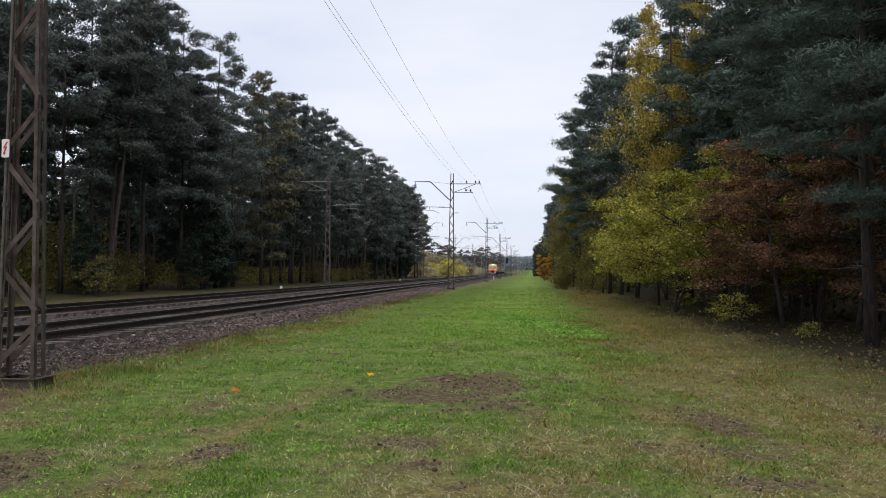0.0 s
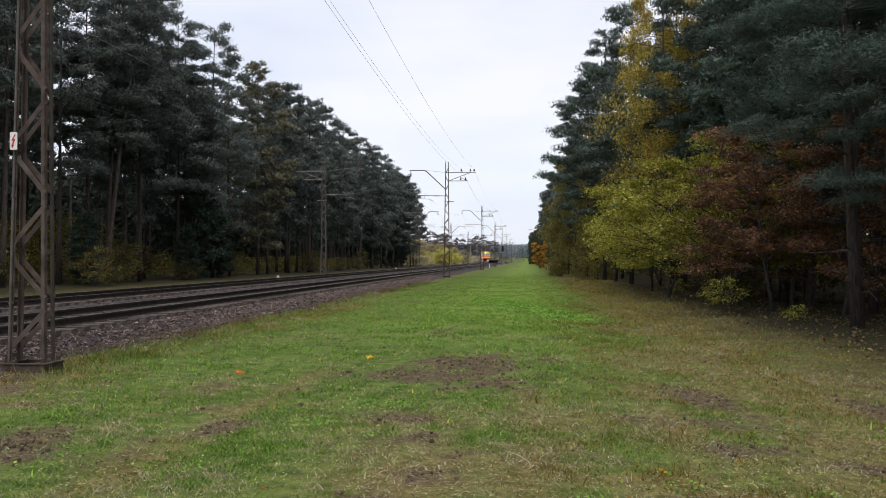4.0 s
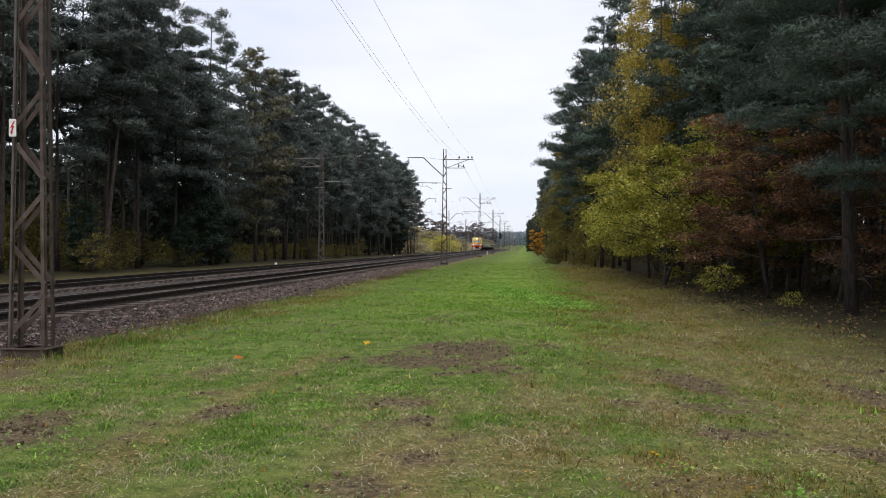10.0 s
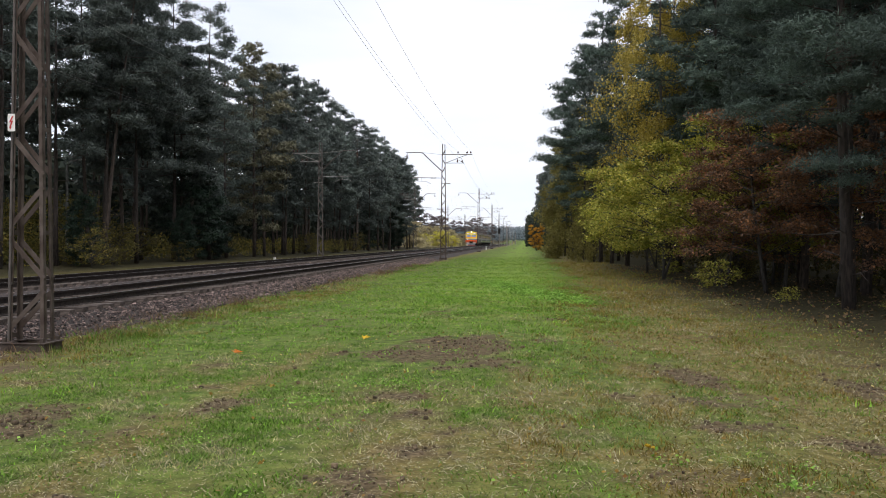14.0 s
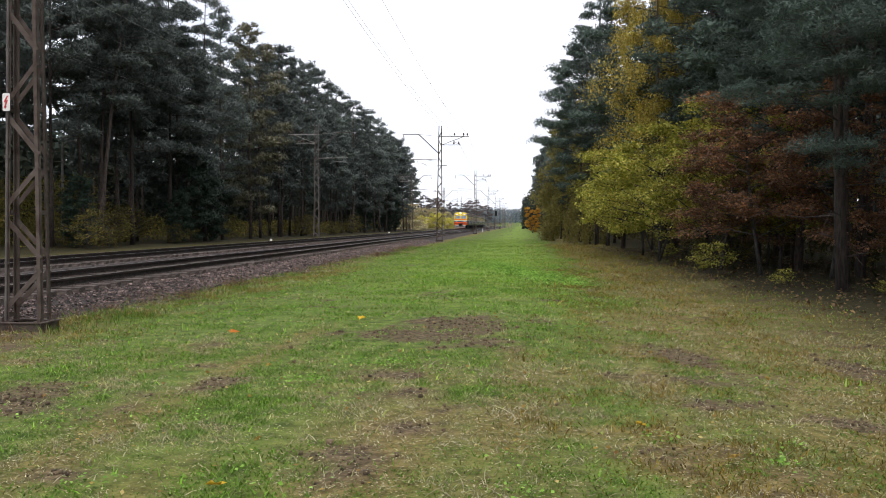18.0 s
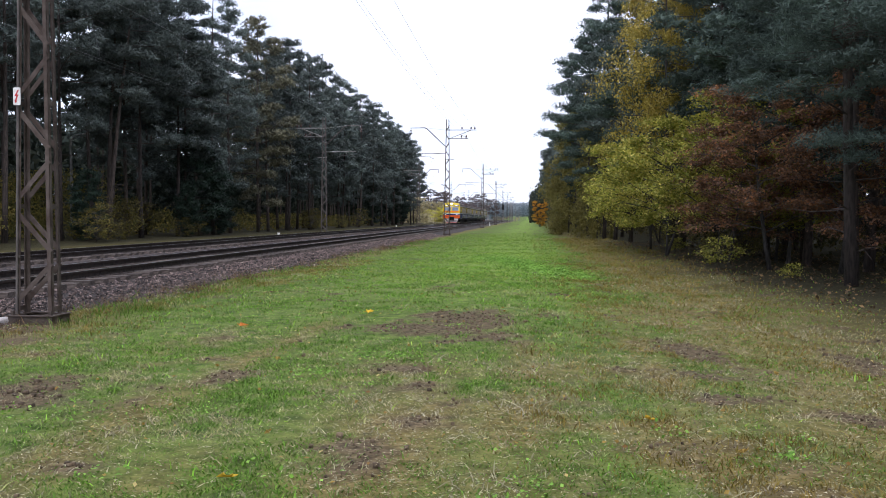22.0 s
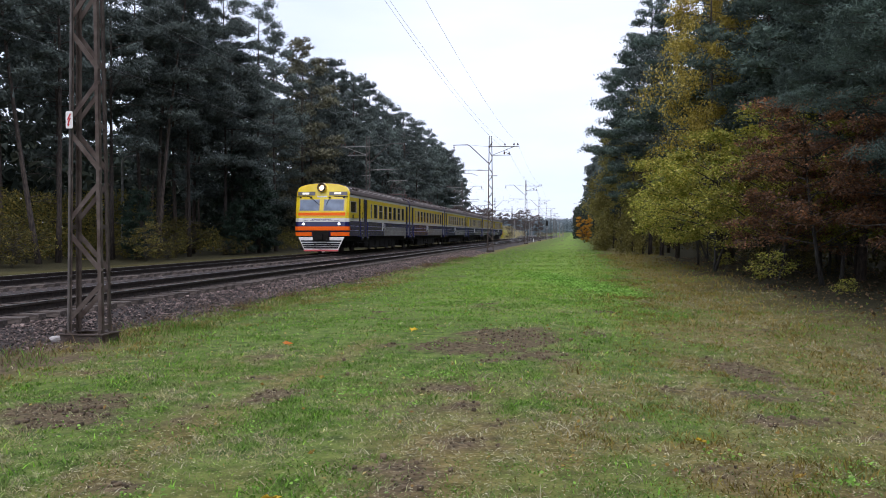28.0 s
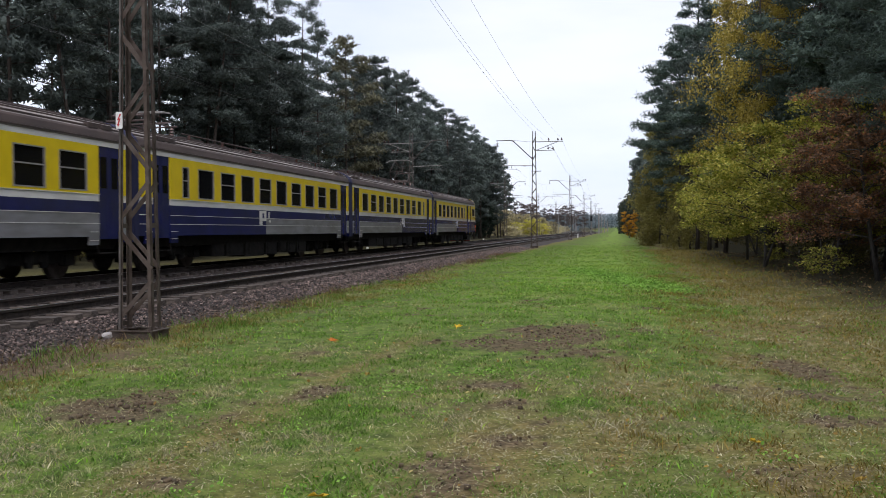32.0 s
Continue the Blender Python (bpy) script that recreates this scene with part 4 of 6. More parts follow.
def plant_forest():
    rnd = random.Random(77)
    near = [pine(s, h, c, sp, 400, 0.16, 0.026, side=sd, needles=NEAR_NEEDLES, droop=0.14, flat=0.6) for s, h, c, sp, sd in ((1, 19.5, 0.12, 3.2, -2.0), (2, 20.5, 0.16, 3.1, -2.0), (4, 21, 0.28, 3.2, -2.0))]
    edge = [pine(s, h, c, sp, 100, 0.30, 0.085, side=sd, needles=NEAR_NEEDLES, droop=0.05, flat=0.75) for s, h, c, sp, sd in ((3, 18.5, 0.20, 3.3, -2.2), (6, 20, 0.24, 3.2, -2.2))]
    front = [pine(s, h, c, sp, 130, 0.27, 0.085) for s, h, c, sp in ((17, 20.5, 0.30, 2.9), (18, 20, 0.20, 3.0), (19, 20, 0.42, 2.8))]
    mid = [pine(s, h, c, sp, 66, 0.40, 0.125, sides=3 + (s % 2)) for s, h, c, sp in ((11, 20, 0.26, 2.9), (12, 19, 0.17, 3.0), (13, 21, 0.32, 2.8), (14, 18, 0.16, 2.8), (15, 20.5, 0.38, 3.1))]
    low = [pine(s, h, c, sp, 19, 0.70, 0.28, sides=3) for s, h, c, sp in ((21, 20, 0.40, 3.4), (22, 18.5, 0.46, 3.2), (23, 20, 0.34, 3.0))]
    spruce = pine(31, 8.5, 0.04, 2.1, 120, 0.34, 0.09, needles=SPRUCE, droop=0.3, label="dark young spruce with branches down to the ground")
    birch = broadleaf("birch_tree", 41, 20.5, 3.1, 0.24, BIRCH_LEAF, GREY_BARK, 34000, 0.115, "tall birch with yellow autumn leaves and hanging twigs", droop=0.6)
    linden = broadleaf("linden_tree", 42, 6.9, 3.4, 0.20, LINDEN_LEAF, GREY_BARK, 20000, 0.12, "spreading young tree with yellow-green autumn leaves", stems=2)
    oak = broadleaf("oak_tree", 43, 7.4, 2.7, 0.20, OAK_LEAF, GREY_BARK, 15000, 0.105, "young oak with rusty brown autumn leaves")
    old_birch = broadleaf("birch_tree", 47, 15.0, 3.0, 0.05, OLIVE_BIRCH, GREY_BARK, 16000, 0.19, "birch with fading olive-yellow leaves hanging to the ground", droop=0.6)
    settle(old_birch, 14.9, 86.5)
    shrub = broadleaf("hazel_shrub", 44, 2.4, 1.2, 0.05, SHRUB_LEAF, GREY_BARK, 2200, 0.09, "low shrub with fading yellow-green leaves", stems=4, category="shrub")
    orange = broadleaf("orange_tree", 45, 6.6, 1.25, 0.04, ORANGE_LEAF, GREY_BARK, 9000, 0.22, "small tree with bright orange autumn leaves at the wood's edge", stems=2)
    sapling = broadleaf("maple_sapling", 46, 2.0, 1.1, 0.25, LINDEN_LEAF, GREY_BARK, 1100, 0.12, "maple sapling with pale yellow-green leaves under the trees", stems=1)
    # the first of each kind stands in the wood too
    for t, x, y in zip(near + edge + front, (17.9, 20.6, 24.0, 21.0, 17.0, -16.9, -17.2, -18.2), (21.8, 27.5, 33.0, 44.0, 59, 60, 72, 41)):
        settle(t, x, y, rnd.uniform(-30, 30))
    for t, x, y in zip(mid, (-18.6, -17.2, -19.5, -17.8, -18.4), (84, 62, 55, 118, 98)):
        settle(t, x, y, rnd.uniform(0, 360))
    for t, x, y in zip(low, (-31, -34, 33), (60, 80, 60)):
        settle(t, x, y, rnd.uniform(0, 360))
    settle(spruce, -16.2, 62.5)
    settle(birch, 17.7, 47)
    settle(linden, 16.0, 38.2, 0, 1.06)
    settle(oak, 17.7, 28.2, 0, 0.88)
    settle(shrub, -15.2, 45)
    settle(orange, 12.5, 168, 0, 0.88)
    settle(sapling, 15.9, 27.6, 0, 0.6)
    # edge of the wood beside the meadow
    for x, y, k, s in ((21.0, 17.0, 1, 1.0), (18.9, 18.2, 0, 0.98), (22.5, 22.0, 0, 1.02), (19.0, 24.6, 2, 0.97), (19.8, 31.0, 1, 0.95)):
        put(near[k], x, y, rnd.uniform(-40, 40), s)
    for x, y, k, s in ((21.2, 35.5, 0, 1.0), (18.8, 52.5, 1, 0.98), (22.2, 50, 1, 1.0), (16.2, 92, 0, 0.9), (21.5, 39, 0, 1.0), (21.8, 45.5, 1, 1.0)):
        put(edge[k], x, y, rnd.uniform(-40, 40), s)
    reach = pine(5, 20.5, 0.22, 3.9, 110, 0.30, 0.080, side=3.0, flat=0.75, needles=NEAR_NEEDLES, label="tall pine with long layered boughs over the meadow's edge")
    settle(reach, 16.1, 69, 0, 1.0)
    put(reach, 15.7, 82, 20, 0.98)
    for x, y, s in ((18.6, 50.5, 0.85),):
        put(birch, x, y, rnd.uniform(0, 360), s)
    for x, y, s in ((14.8, 101, 0.9), (16.0, 102, 0.95), (16.4, 114, 1.0), (15.8, 72, 0.75), (17.0, 133, 0.9), (17.0, 124, 0.8), (17.4, 150, 0.9)):
        put(old_birch, x, y, rnd.uniform(0, 360), s)
    for x, y, s, turn in ((16.4, 45.5, 0.86, 120), (18.4, 55, 0.90, 200), (19.6, 34, 0.9, 300), (17.4, 34.0, 0.80, 40)):
        put(linden, x, y, turn, s)
    for x, y, s, turn in ((19.4, 26.6, 0.95, 100), (19.4, 31.8, 1.0, 220), (21, 23.5, 0.8, 30), (17.2, 31.6, 0.80, 190)):
        put(oak, x, y, turn, s)
    for x, y, s, turn in ((16.9, 23.4, 0.45, 60), (18.4, 20.4, 0.35, 200), (17.0, 33.6, 0.6, 300), (19.4, 19.4, 0.4, 120), (16.8, 40.5, 0.7, 10)):
        put(sapling, x, y, turn, s)
    placed = [(17.5, 21.8), (18.9, 18.2), (19.0, 24.6), (20.6, 27.5)]

    def free(x, y, gap):
        if any((x - a) ** 2 + (y - b) ** 2 < gap * gap for a, b in placed):
            return False
        placed.append((x, y))
        return True

    for _ in range(900):  # wood beside the meadow
        y = 20 + 230 * rnd.random() ** 1.25
        x = (18.6 if y < 58 else 16.2) + 15 * rnd.random() ** 1.3
        if free(x, y, 3.8 if y < 60 else 5.4 if y < 120 else 7.2):
            deep = x - 17.6
            kind = (edge if deep < 5 and y < 60 else mid if deep < 5 and y < 110 else low)
            put(kind[rnd.randrange(len(kind))], x, y, rnd.uniform(0, 360), rnd.uniform(0.86, 1.05))
    placed[:] = [(-16.9, 60), (-17.2, 72), (-18.2, 41), (-16.5, 66), (-16.9, 54), (-19.4, 57), (-18.6, 47), (-17.2, 83), (-20.5, 62), (-16.6, 78)]
    for _ in range(900):  # wood beyond the tracks
        y = rnd.uniform(28, 188)
        x = -16.6 - 18 * rnd.random() ** 1.5
        if free(x, y, 4.7 if x > -21 else 6.4 if y < 110 else 7.0):
            kind = mid if x > -21.5 and y < 135 else low
            j = rnd.randrange(len(kind))
            put(kind[j], x, y, rnd.uniform(0, 360), (rnd.uniform(19.2, 21.2) if y > 75 else rnd.uniform(18.8, 20.6)) / (20, 19, 21, 18, 20.5)[j])
    for x, y, k, s in ((-15.6, 166, 1, 1.0), (-15.4, 177, 3, 1.02), (-16.2, 187, 1, 0.95), (-15.8, 156, 3, 1.08), (-19.0, 186, 3, 1.0), (-22, 193, 3, 1.0), (-16.8, 89, 2, 1.0), (-16.6, 97, 1, 1.12), (-17.0, 105, 0, 1.06), (-16.4, 114, 3, 1.16), (-16.8, 128, 4, 1.02), (-16.6, 138, 3, 1.15), (-16.6, 147, 1, 1.10)):
        put(mid[k], x, y, rnd.uniform(0, 360), s)
    for x, y, k, s in ((-16.5, 66, 1, 1.05), (-16.9, 54, 0, 0.98), (-19.4, 57, 1, 1.04), (-18.6, 47, 0, 1.0), (-17.2, 83, 1, 0.98), (-20.5, 62, 2, 1.05)):
        put(front[k], x, y, rnd.uniform(0, 360), s)
    leaning = ((-17.6, 38.5, 2, 8), (-22.5, 47.5, 0, 1), (-19.2, 52.0, 2, 2), (-17.4, 50.4, 2, -7), (-17.9, 51.4, 2, -3))
    for x, y, k, lean in leaning:
        zz = float(ground_z(np.array([x]), np.array([y]))[0]) - 0.08
        tagged(copy_thing(front[k], pose(x, y, zz, 0, -lean, 0) @ Matrix.Rotation(1.3 * k, 4, "Z")), "dark pine with a leaning bare trunk")
    olive_pine = pine(16, 21, 0.12, 3.5, 70, 0.42, 0.135, needles=OLIVE_NEEDLES, label="tall pine with dull olive-brown needles")
    settle(olive_pine, -16.6, 78.0)
    for x, y, s in ((-16.0, 66, 0.55), (-15.8, 59, 0.45), (-17.5, 70, 0.7), (-17.2, 140, 0.8), (-15.8, 160, 1.0), (-17, 47, 0.5), (-19.5, 190, 0.8)):
        put(spruce, x, y, rnd.uniform(0, 360), s)
    for _ in range(30):
        put(shrub, -15.5 - rnd.random() * 5, rnd.uniform(32, 130), rnd.uniform(0, 360), rnd.uniform(0.5, 1.35))
    for _ in range(14):
        put(shrub, 18.6 + rnd.random() * 6, rnd.uniform(18, 70), rnd.uniform(0, 360), rnd.uniform(0.25, 0.6))
    for k in range(7):  # wood behind the viewpoint
        put(low[k % 3], rnd.uniform(19, 34), rnd.uniform(-60, 10), rnd.uniform(0, 360), 0.95)
        put(low[k % 3], rnd.uniform(-36, -18), rnd.uniform(-60, 20), rnd.uniform(0, 360), 0.95)


plant_forest()


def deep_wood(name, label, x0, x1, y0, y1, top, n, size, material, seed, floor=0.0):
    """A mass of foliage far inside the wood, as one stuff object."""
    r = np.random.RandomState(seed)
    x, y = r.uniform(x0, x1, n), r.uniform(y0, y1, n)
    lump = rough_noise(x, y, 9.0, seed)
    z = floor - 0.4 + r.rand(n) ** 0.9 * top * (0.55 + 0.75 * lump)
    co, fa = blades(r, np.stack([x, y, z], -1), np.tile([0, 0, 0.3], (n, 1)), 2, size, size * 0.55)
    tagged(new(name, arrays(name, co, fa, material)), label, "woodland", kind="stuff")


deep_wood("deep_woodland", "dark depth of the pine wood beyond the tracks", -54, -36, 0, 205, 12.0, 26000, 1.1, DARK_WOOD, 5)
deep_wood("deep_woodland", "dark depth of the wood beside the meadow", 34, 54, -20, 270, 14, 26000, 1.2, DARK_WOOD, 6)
deep_wood("undergrowth", "yellowing undergrowth between the pine trunks", -40, -19, 26, 170, 2.0, 11000, 0.28, SHRUB_LEAF, 7)
deep_wood("undergrowth", "tall yellow-leaved undergrowth behind the first pines", -32, -22, 30, 62, 4.6, 16000, 0.20, SHRUB_LEAF, 10)
deep_wood("undergrowth", "brown and green undergrowth below the trees", 21, 42, 14, 140, 1.3, 9000, 0.26, UNDERBRUSH, 8)
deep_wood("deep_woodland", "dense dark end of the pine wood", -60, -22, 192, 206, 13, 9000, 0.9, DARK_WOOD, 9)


# ---- train: six-car electric multiple unit, local y = 0 at the middle of each carriage, front towards -y ----
YELLOW = mat("yellow_train_paint", (0.80, 0.60, 0.004), (0.70, 0.51, 0.004), 0.45, scale=1.5, bump=0.05, bscale=3)
NAVY = mat("navy_train_paint", (0.0045, 0.008, 0.090), (0.0035, 0.006, 0.062), 0.55, scale=1.5, bump=0.05, bscale=3)
BAND_WHITE = mat("off_white_train_paint", (0.76, 0.74, 0.71), (0.60, 0.58, 0.55), 0.45, scale=2.5, stretch=(1, 0.4, 2))
LOWER_GREY = mat("grey_train_paint", (0.24, 0.24, 0.26), (0.16, 0.155, 0.16), 0.5, scale=1.8, stretch=(1, 0.5, 2))
ROOF_PAINT = mat("sooty_roof_paint", (0.25, 0.22, 0.20), (0.15, 0.125, 0.115), 0.7, scale=2.2, stretch=(1, 0.4, 1), bump=0.2)
ROOF_DARK = mat("rusty_roof_edge", (0.070, 0.048, 0.043), (0.045, 0.032, 0.030), 0.85, scale=3, stretch=(1, 0.3, 1))
ORANGE = mat("orange_train_paint", (0.95, 0.15, 0.004), (0.90, 0.13, 0.004), 0.5, scale=2)
AMBER = mat("amber_train_paint", (0.80, 0.30, 0.01), (0.76, 0.27, 0.01), 0.4, scale=2, coat=0.15)
PILOT_RED = mat("faded_red_paint", (0.60, 0.10, 0.10), (0.50, 0.08, 0.08), 0.55, scale=4)
UNDER = mat("black_running_gear", (0.005, 0.0045, 0.004), (0.014, 0.012, 0.010), 0.85, scale=5, bump=0.3)
TREAD = mat("worn_wheel_steel", (0.10, 0.085, 0.075), (0.06, 0.05, 0.045), 0.6, 0.6, scale=6)
PANE = mat("dark_window_glass", (0.005, 0.005, 0.006), (0.009, 0.009, 0.010), 0.08, scale=2)
# Pale blue base colour stands in for sky mirrored by the glass.
SCREEN = mat("sky_tinted_windscreen", (0.24, 0.29, 0.37), (0.16, 0.19, 0.25), 0.05, scale=1.5)
ALU = mat("aluminium_window_frame", (0.34, 0.32, 0.30), (0.26, 0.24, 0.23), 0.5, 0.3, scale=6)
RUBBER = mat("black_rubber", (0.015, 0.015, 0.016), (0.022, 0.022, 0.022), 0.8, scale=6)
HEADLAMP = mat("lit_headlamp", (0.9, 0.8, 0.6), (0.9, 0.8, 0.6), 0.2, emit=(1.0, 0.84, 0.60), power=45.0)
MARKER = mat("lit_marker_lamp", (0.9, 0.9, 0.9), (0.9, 0.9, 0.9), 0.2, emit=(0.95, 0.97, 1.0), power=1.8)
SIGN_LIT = mat("lit_destination_sign", (0.8, 0.78, 0.7), (0.8, 0.78, 0.7), 0.3, emit=(1.0, 0.88, 0.55), power=0.6)
SIGN_GREY = mat("grey_sign_box", (0.16, 0.15, 0.15), (0.13, 0.12, 0.12), 0.35, scale=6)
BRASS = mat("golden_reflector", (0.55, 0.40, 0.18), (0.45, 0.30, 0.12), 0.25, 0.8, scale=6)
COPPER = mat("pantograph_paint", (0.10, 0.07, 0.065), (0.06, 0.042, 0.040), 0.6, 0.2, scale=5)
for paint in (NAVY, YELLOW, BAND_WHITE, LOWER_GREY):
    paint.node_tree.nodes["Principled BSDF"].inputs["Coat Weight"].default_value = 1.0
    paint.node_tree.nodes["Principled BSDF"].inputs["Coat IOR"].default_value = 1.75
    paint.node_tree.nodes["Principled BSDF"].inputs["Coat Roughness"].default_value = 0.12
DARK_NAVY = mat("dusty_dark_blue_rubber", (0.004, 0.006, 0.050), (0.006, 0.008, 0.040), 0.8, scale=4)
for paint in (NAVY, UNDER, PANE, RUBBER, ORANGE, YELLOW):
    paint.node_tree.nodes["Principled BSDF"].inputs["Specular IOR Level"].default_value = 0.22
WALL = 1.74
SPLIT, FIXED, SLIT = "split", "fixed", "slit"


def side_band(z0, z1, runs, x=WALL, t=0.05):
    """Strips of one side wall, from (y0, y1) runs."""
    s = Shape()
    for y0, y1 in runs:
        s.box(x - t / 2, (y0 + y1) / 2, (z0 + z1) / 2, t, y1 - y0, z1 - z0)
    return s


def build_window(car, sx, y0, y1, z0, z1, kind):
    """A framed window in the side wall: its pane lies behind the wall's face."""
    y, z, w, h = (y0 + y1) / 2, (z0 + z1) / 2, y1 - y0, z1 - z0
    f = Shape()
    d, t = 0.05, 0.034
    x = sx * (WALL - 0.012)
    f.box(x, y, z1 - t / 2, d, w, t).box(x, y, z0 + t / 2, d, w, t).box(x, y0 + t / 2, z, d, t, h - 2 * t).box(x, y1 - t / 2, z, d, t, h - 2 * t)
    if kind != FIXED:
        f.box(x, y, z0 + h * 0.56, d * 0.8, w - 2 * t, 0.035)
    win = part("window", f, ALU, car)
    part("pane", Shape().box(sx * (WALL - 0.035), y, z, 0.012, w - 2 * t + 0.004, h - 2 * t + 0.004), PANE, win)


def build_door(car, sx, y0, y1, leaves_n=2):
    """A recessed sliding door with a window in each leaf, its sill and step."""
    w = (y1 - y0) / leaves_n
    for k in range(leaves_n):
        a = y0 + k * w
        s = Shape().box(sx * (WALL - 0.05), a + w / 2, 2.34, 0.04, w - 0.012, 2.58)
        for e in (0.06, w - 0.06):
            s.box(sx * (WALL - 0.026), a + e, 2.34, 0.012, 0.03, 2.50)
        s.box(sx * (WALL - 0.026), a + w / 2, 2.22, 0.012, w - 0.1, 0.025).box(sx * (WALL - 0.026), a + w / 2, 1.95, 0.012, w - 0.1, 0.02)
        door = part("door", s, NAVY, car, "navy sliding door")
        part("pane", Shape().box(sx * (WALL - 0.024), a + w / 2, 2.88, 0.012, w - 0.22, 0.86), PANE, door)
    step = Shape().box(sx * (WALL - 0.10), (y0 + y1) / 2, 0.66, 0.26, y1 - y0 + 0.1, 0.03)
    for e in (y0 - 0.03, y1 + 0.03):
        step.tube((sx * (WALL - 0.02), e, 0.66), (sx * (WALL - 0.06), e, 1.0), 0.018, n=6)
    part("step", step, UNDER, car)


def roof_profile(extra=0.0):
    half = [(1.76, 3.74), (1.757, 3.82), (1.70, 4.00), (1.53, 4.18), (1.06, 4.40), (0.54, 4.50)]
    half = [(a + extra, b + extra) for a, b in half]
    return half + [(0, 4.535 + extra)] + [(-a, b) for a, b in reversed(half)]


def build_bogie(car, y, motor):
    s = Shape()
    for sx in (-1, 1):
        s.prism([(y - 1.9, 0.62), (y - 1.5, 0.56), (y - 0.8, 0.42), (y + 0.8, 0.42), (y + 1.5, 0.56), (y + 1.9, 0.62), (y + 1.9, 0.76), (y + 0.9, 0.72), (y - 0.9, 0.72), (y - 1.9, 0.76)], sx * 1.02 - 0.06, sx * 1.02 + 0.06, "x")
        for e in (-1.3, 1.3):
            s.box(sx * 1.06, y + e, 0.50, 0.24, 0.34, 0.30)
            for q in (-0.24, 0.24):
                s.tube((sx * 1.06, y + e + q, 0.38), (sx * 1.06, y + e + q, 0.66), 0.085, n=8)
        s.box(sx * 1.12, y, 0.62, 0.18, 0.9, 0.26)
        s.tube((sx * 1.16, y - 0.28, 0.34), (sx * 1.16, y - 0.28, 0.78), 0.11, n=8).tube((sx * 1.16, y + 0.28, 0.34), (sx * 1.16, y + 0.28, 0.78), 0.11, n=8)
    s.box(0, y, 0.62, 2.2, 0.55, 0.26)
    if motor:
        s.box(0, y - 0.75, 0.50, 0.95, 0.6, 0.5).box(0, y + 0.75, 0.50, 0.95, 0.6, 0.5)
    bogie = part("bogie", s, UNDER, car)
    for e in (-1.3, 1.3):
        w = Shape().tube((-1.02, 0, 0), (1.02, 0, 0), 0.085, n=10)
        for sx in (-0.76, 0.76):
            w.tube((sx - 0.055, 0, 0), (sx + 0.055, 0, 0), 0.475, n=24)
            side = 1 if sx < 0 else -1
            w.tube((sx + side * 0.055, 0, 0), (sx + side * 0.085, 0, 0), 0.505, n=24)
            for k in range(6):
                a = k * math.pi / 3
                w.tube((sx - side * 0.058, math.cos(a) * 0.27, math.sin(a) * 0.27), (sx - side * 0.066, math.cos(a) * 0.27, math.sin(a) * 0.27), 0.06, n=8)
        part("wheelset", w, TREAD, bogie, m=pose(0, y + e, 0.477))
    return bogie


def build_underbody(car, seed, motor):
    rnd = random.Random(seed)
    frame_beam = Shape().box(0, 0, 0.98, 2.9, 19.3, 0.24)
    for sx in (-1, 1):
        frame_beam.box(sx * 1.35, 0, 0.92, 0.12, 19.2, 0.30)
    part("underframe", frame_beam, UNDER, car)
    y = -4.7
    while y < 4.3:
        w = rnd.uniform(0.8, 1.9)
        for sx in (-1, 1):
            h = rnd.uniform(0.50, 0.68)
            part("equipment_box", Shape().box(sx * 1.05, y + w / 2, 0.88 - h / 2, 0.75, w - 0.12, h, chamfer=0.04).box(sx * 1.43, y + w / 2, 0.88 - h / 2, 0.03, w * 0.6, h * 0.7), UNDER, car)
        y += w
    part("air_tank", Shape().tube((-0.5, -8.9, 0.62), (0.5, -8.9, 0.62), 0.2, n=12), UNDER, car)
    part("air_tank", Shape().tube((-0.5, 8.9, 0.62), (0.5, 8.9, 0.62), 0.17, n=12), UNDER, car)
    for e in (-6.65, 6.65):
        build_bogie(car, e, motor)


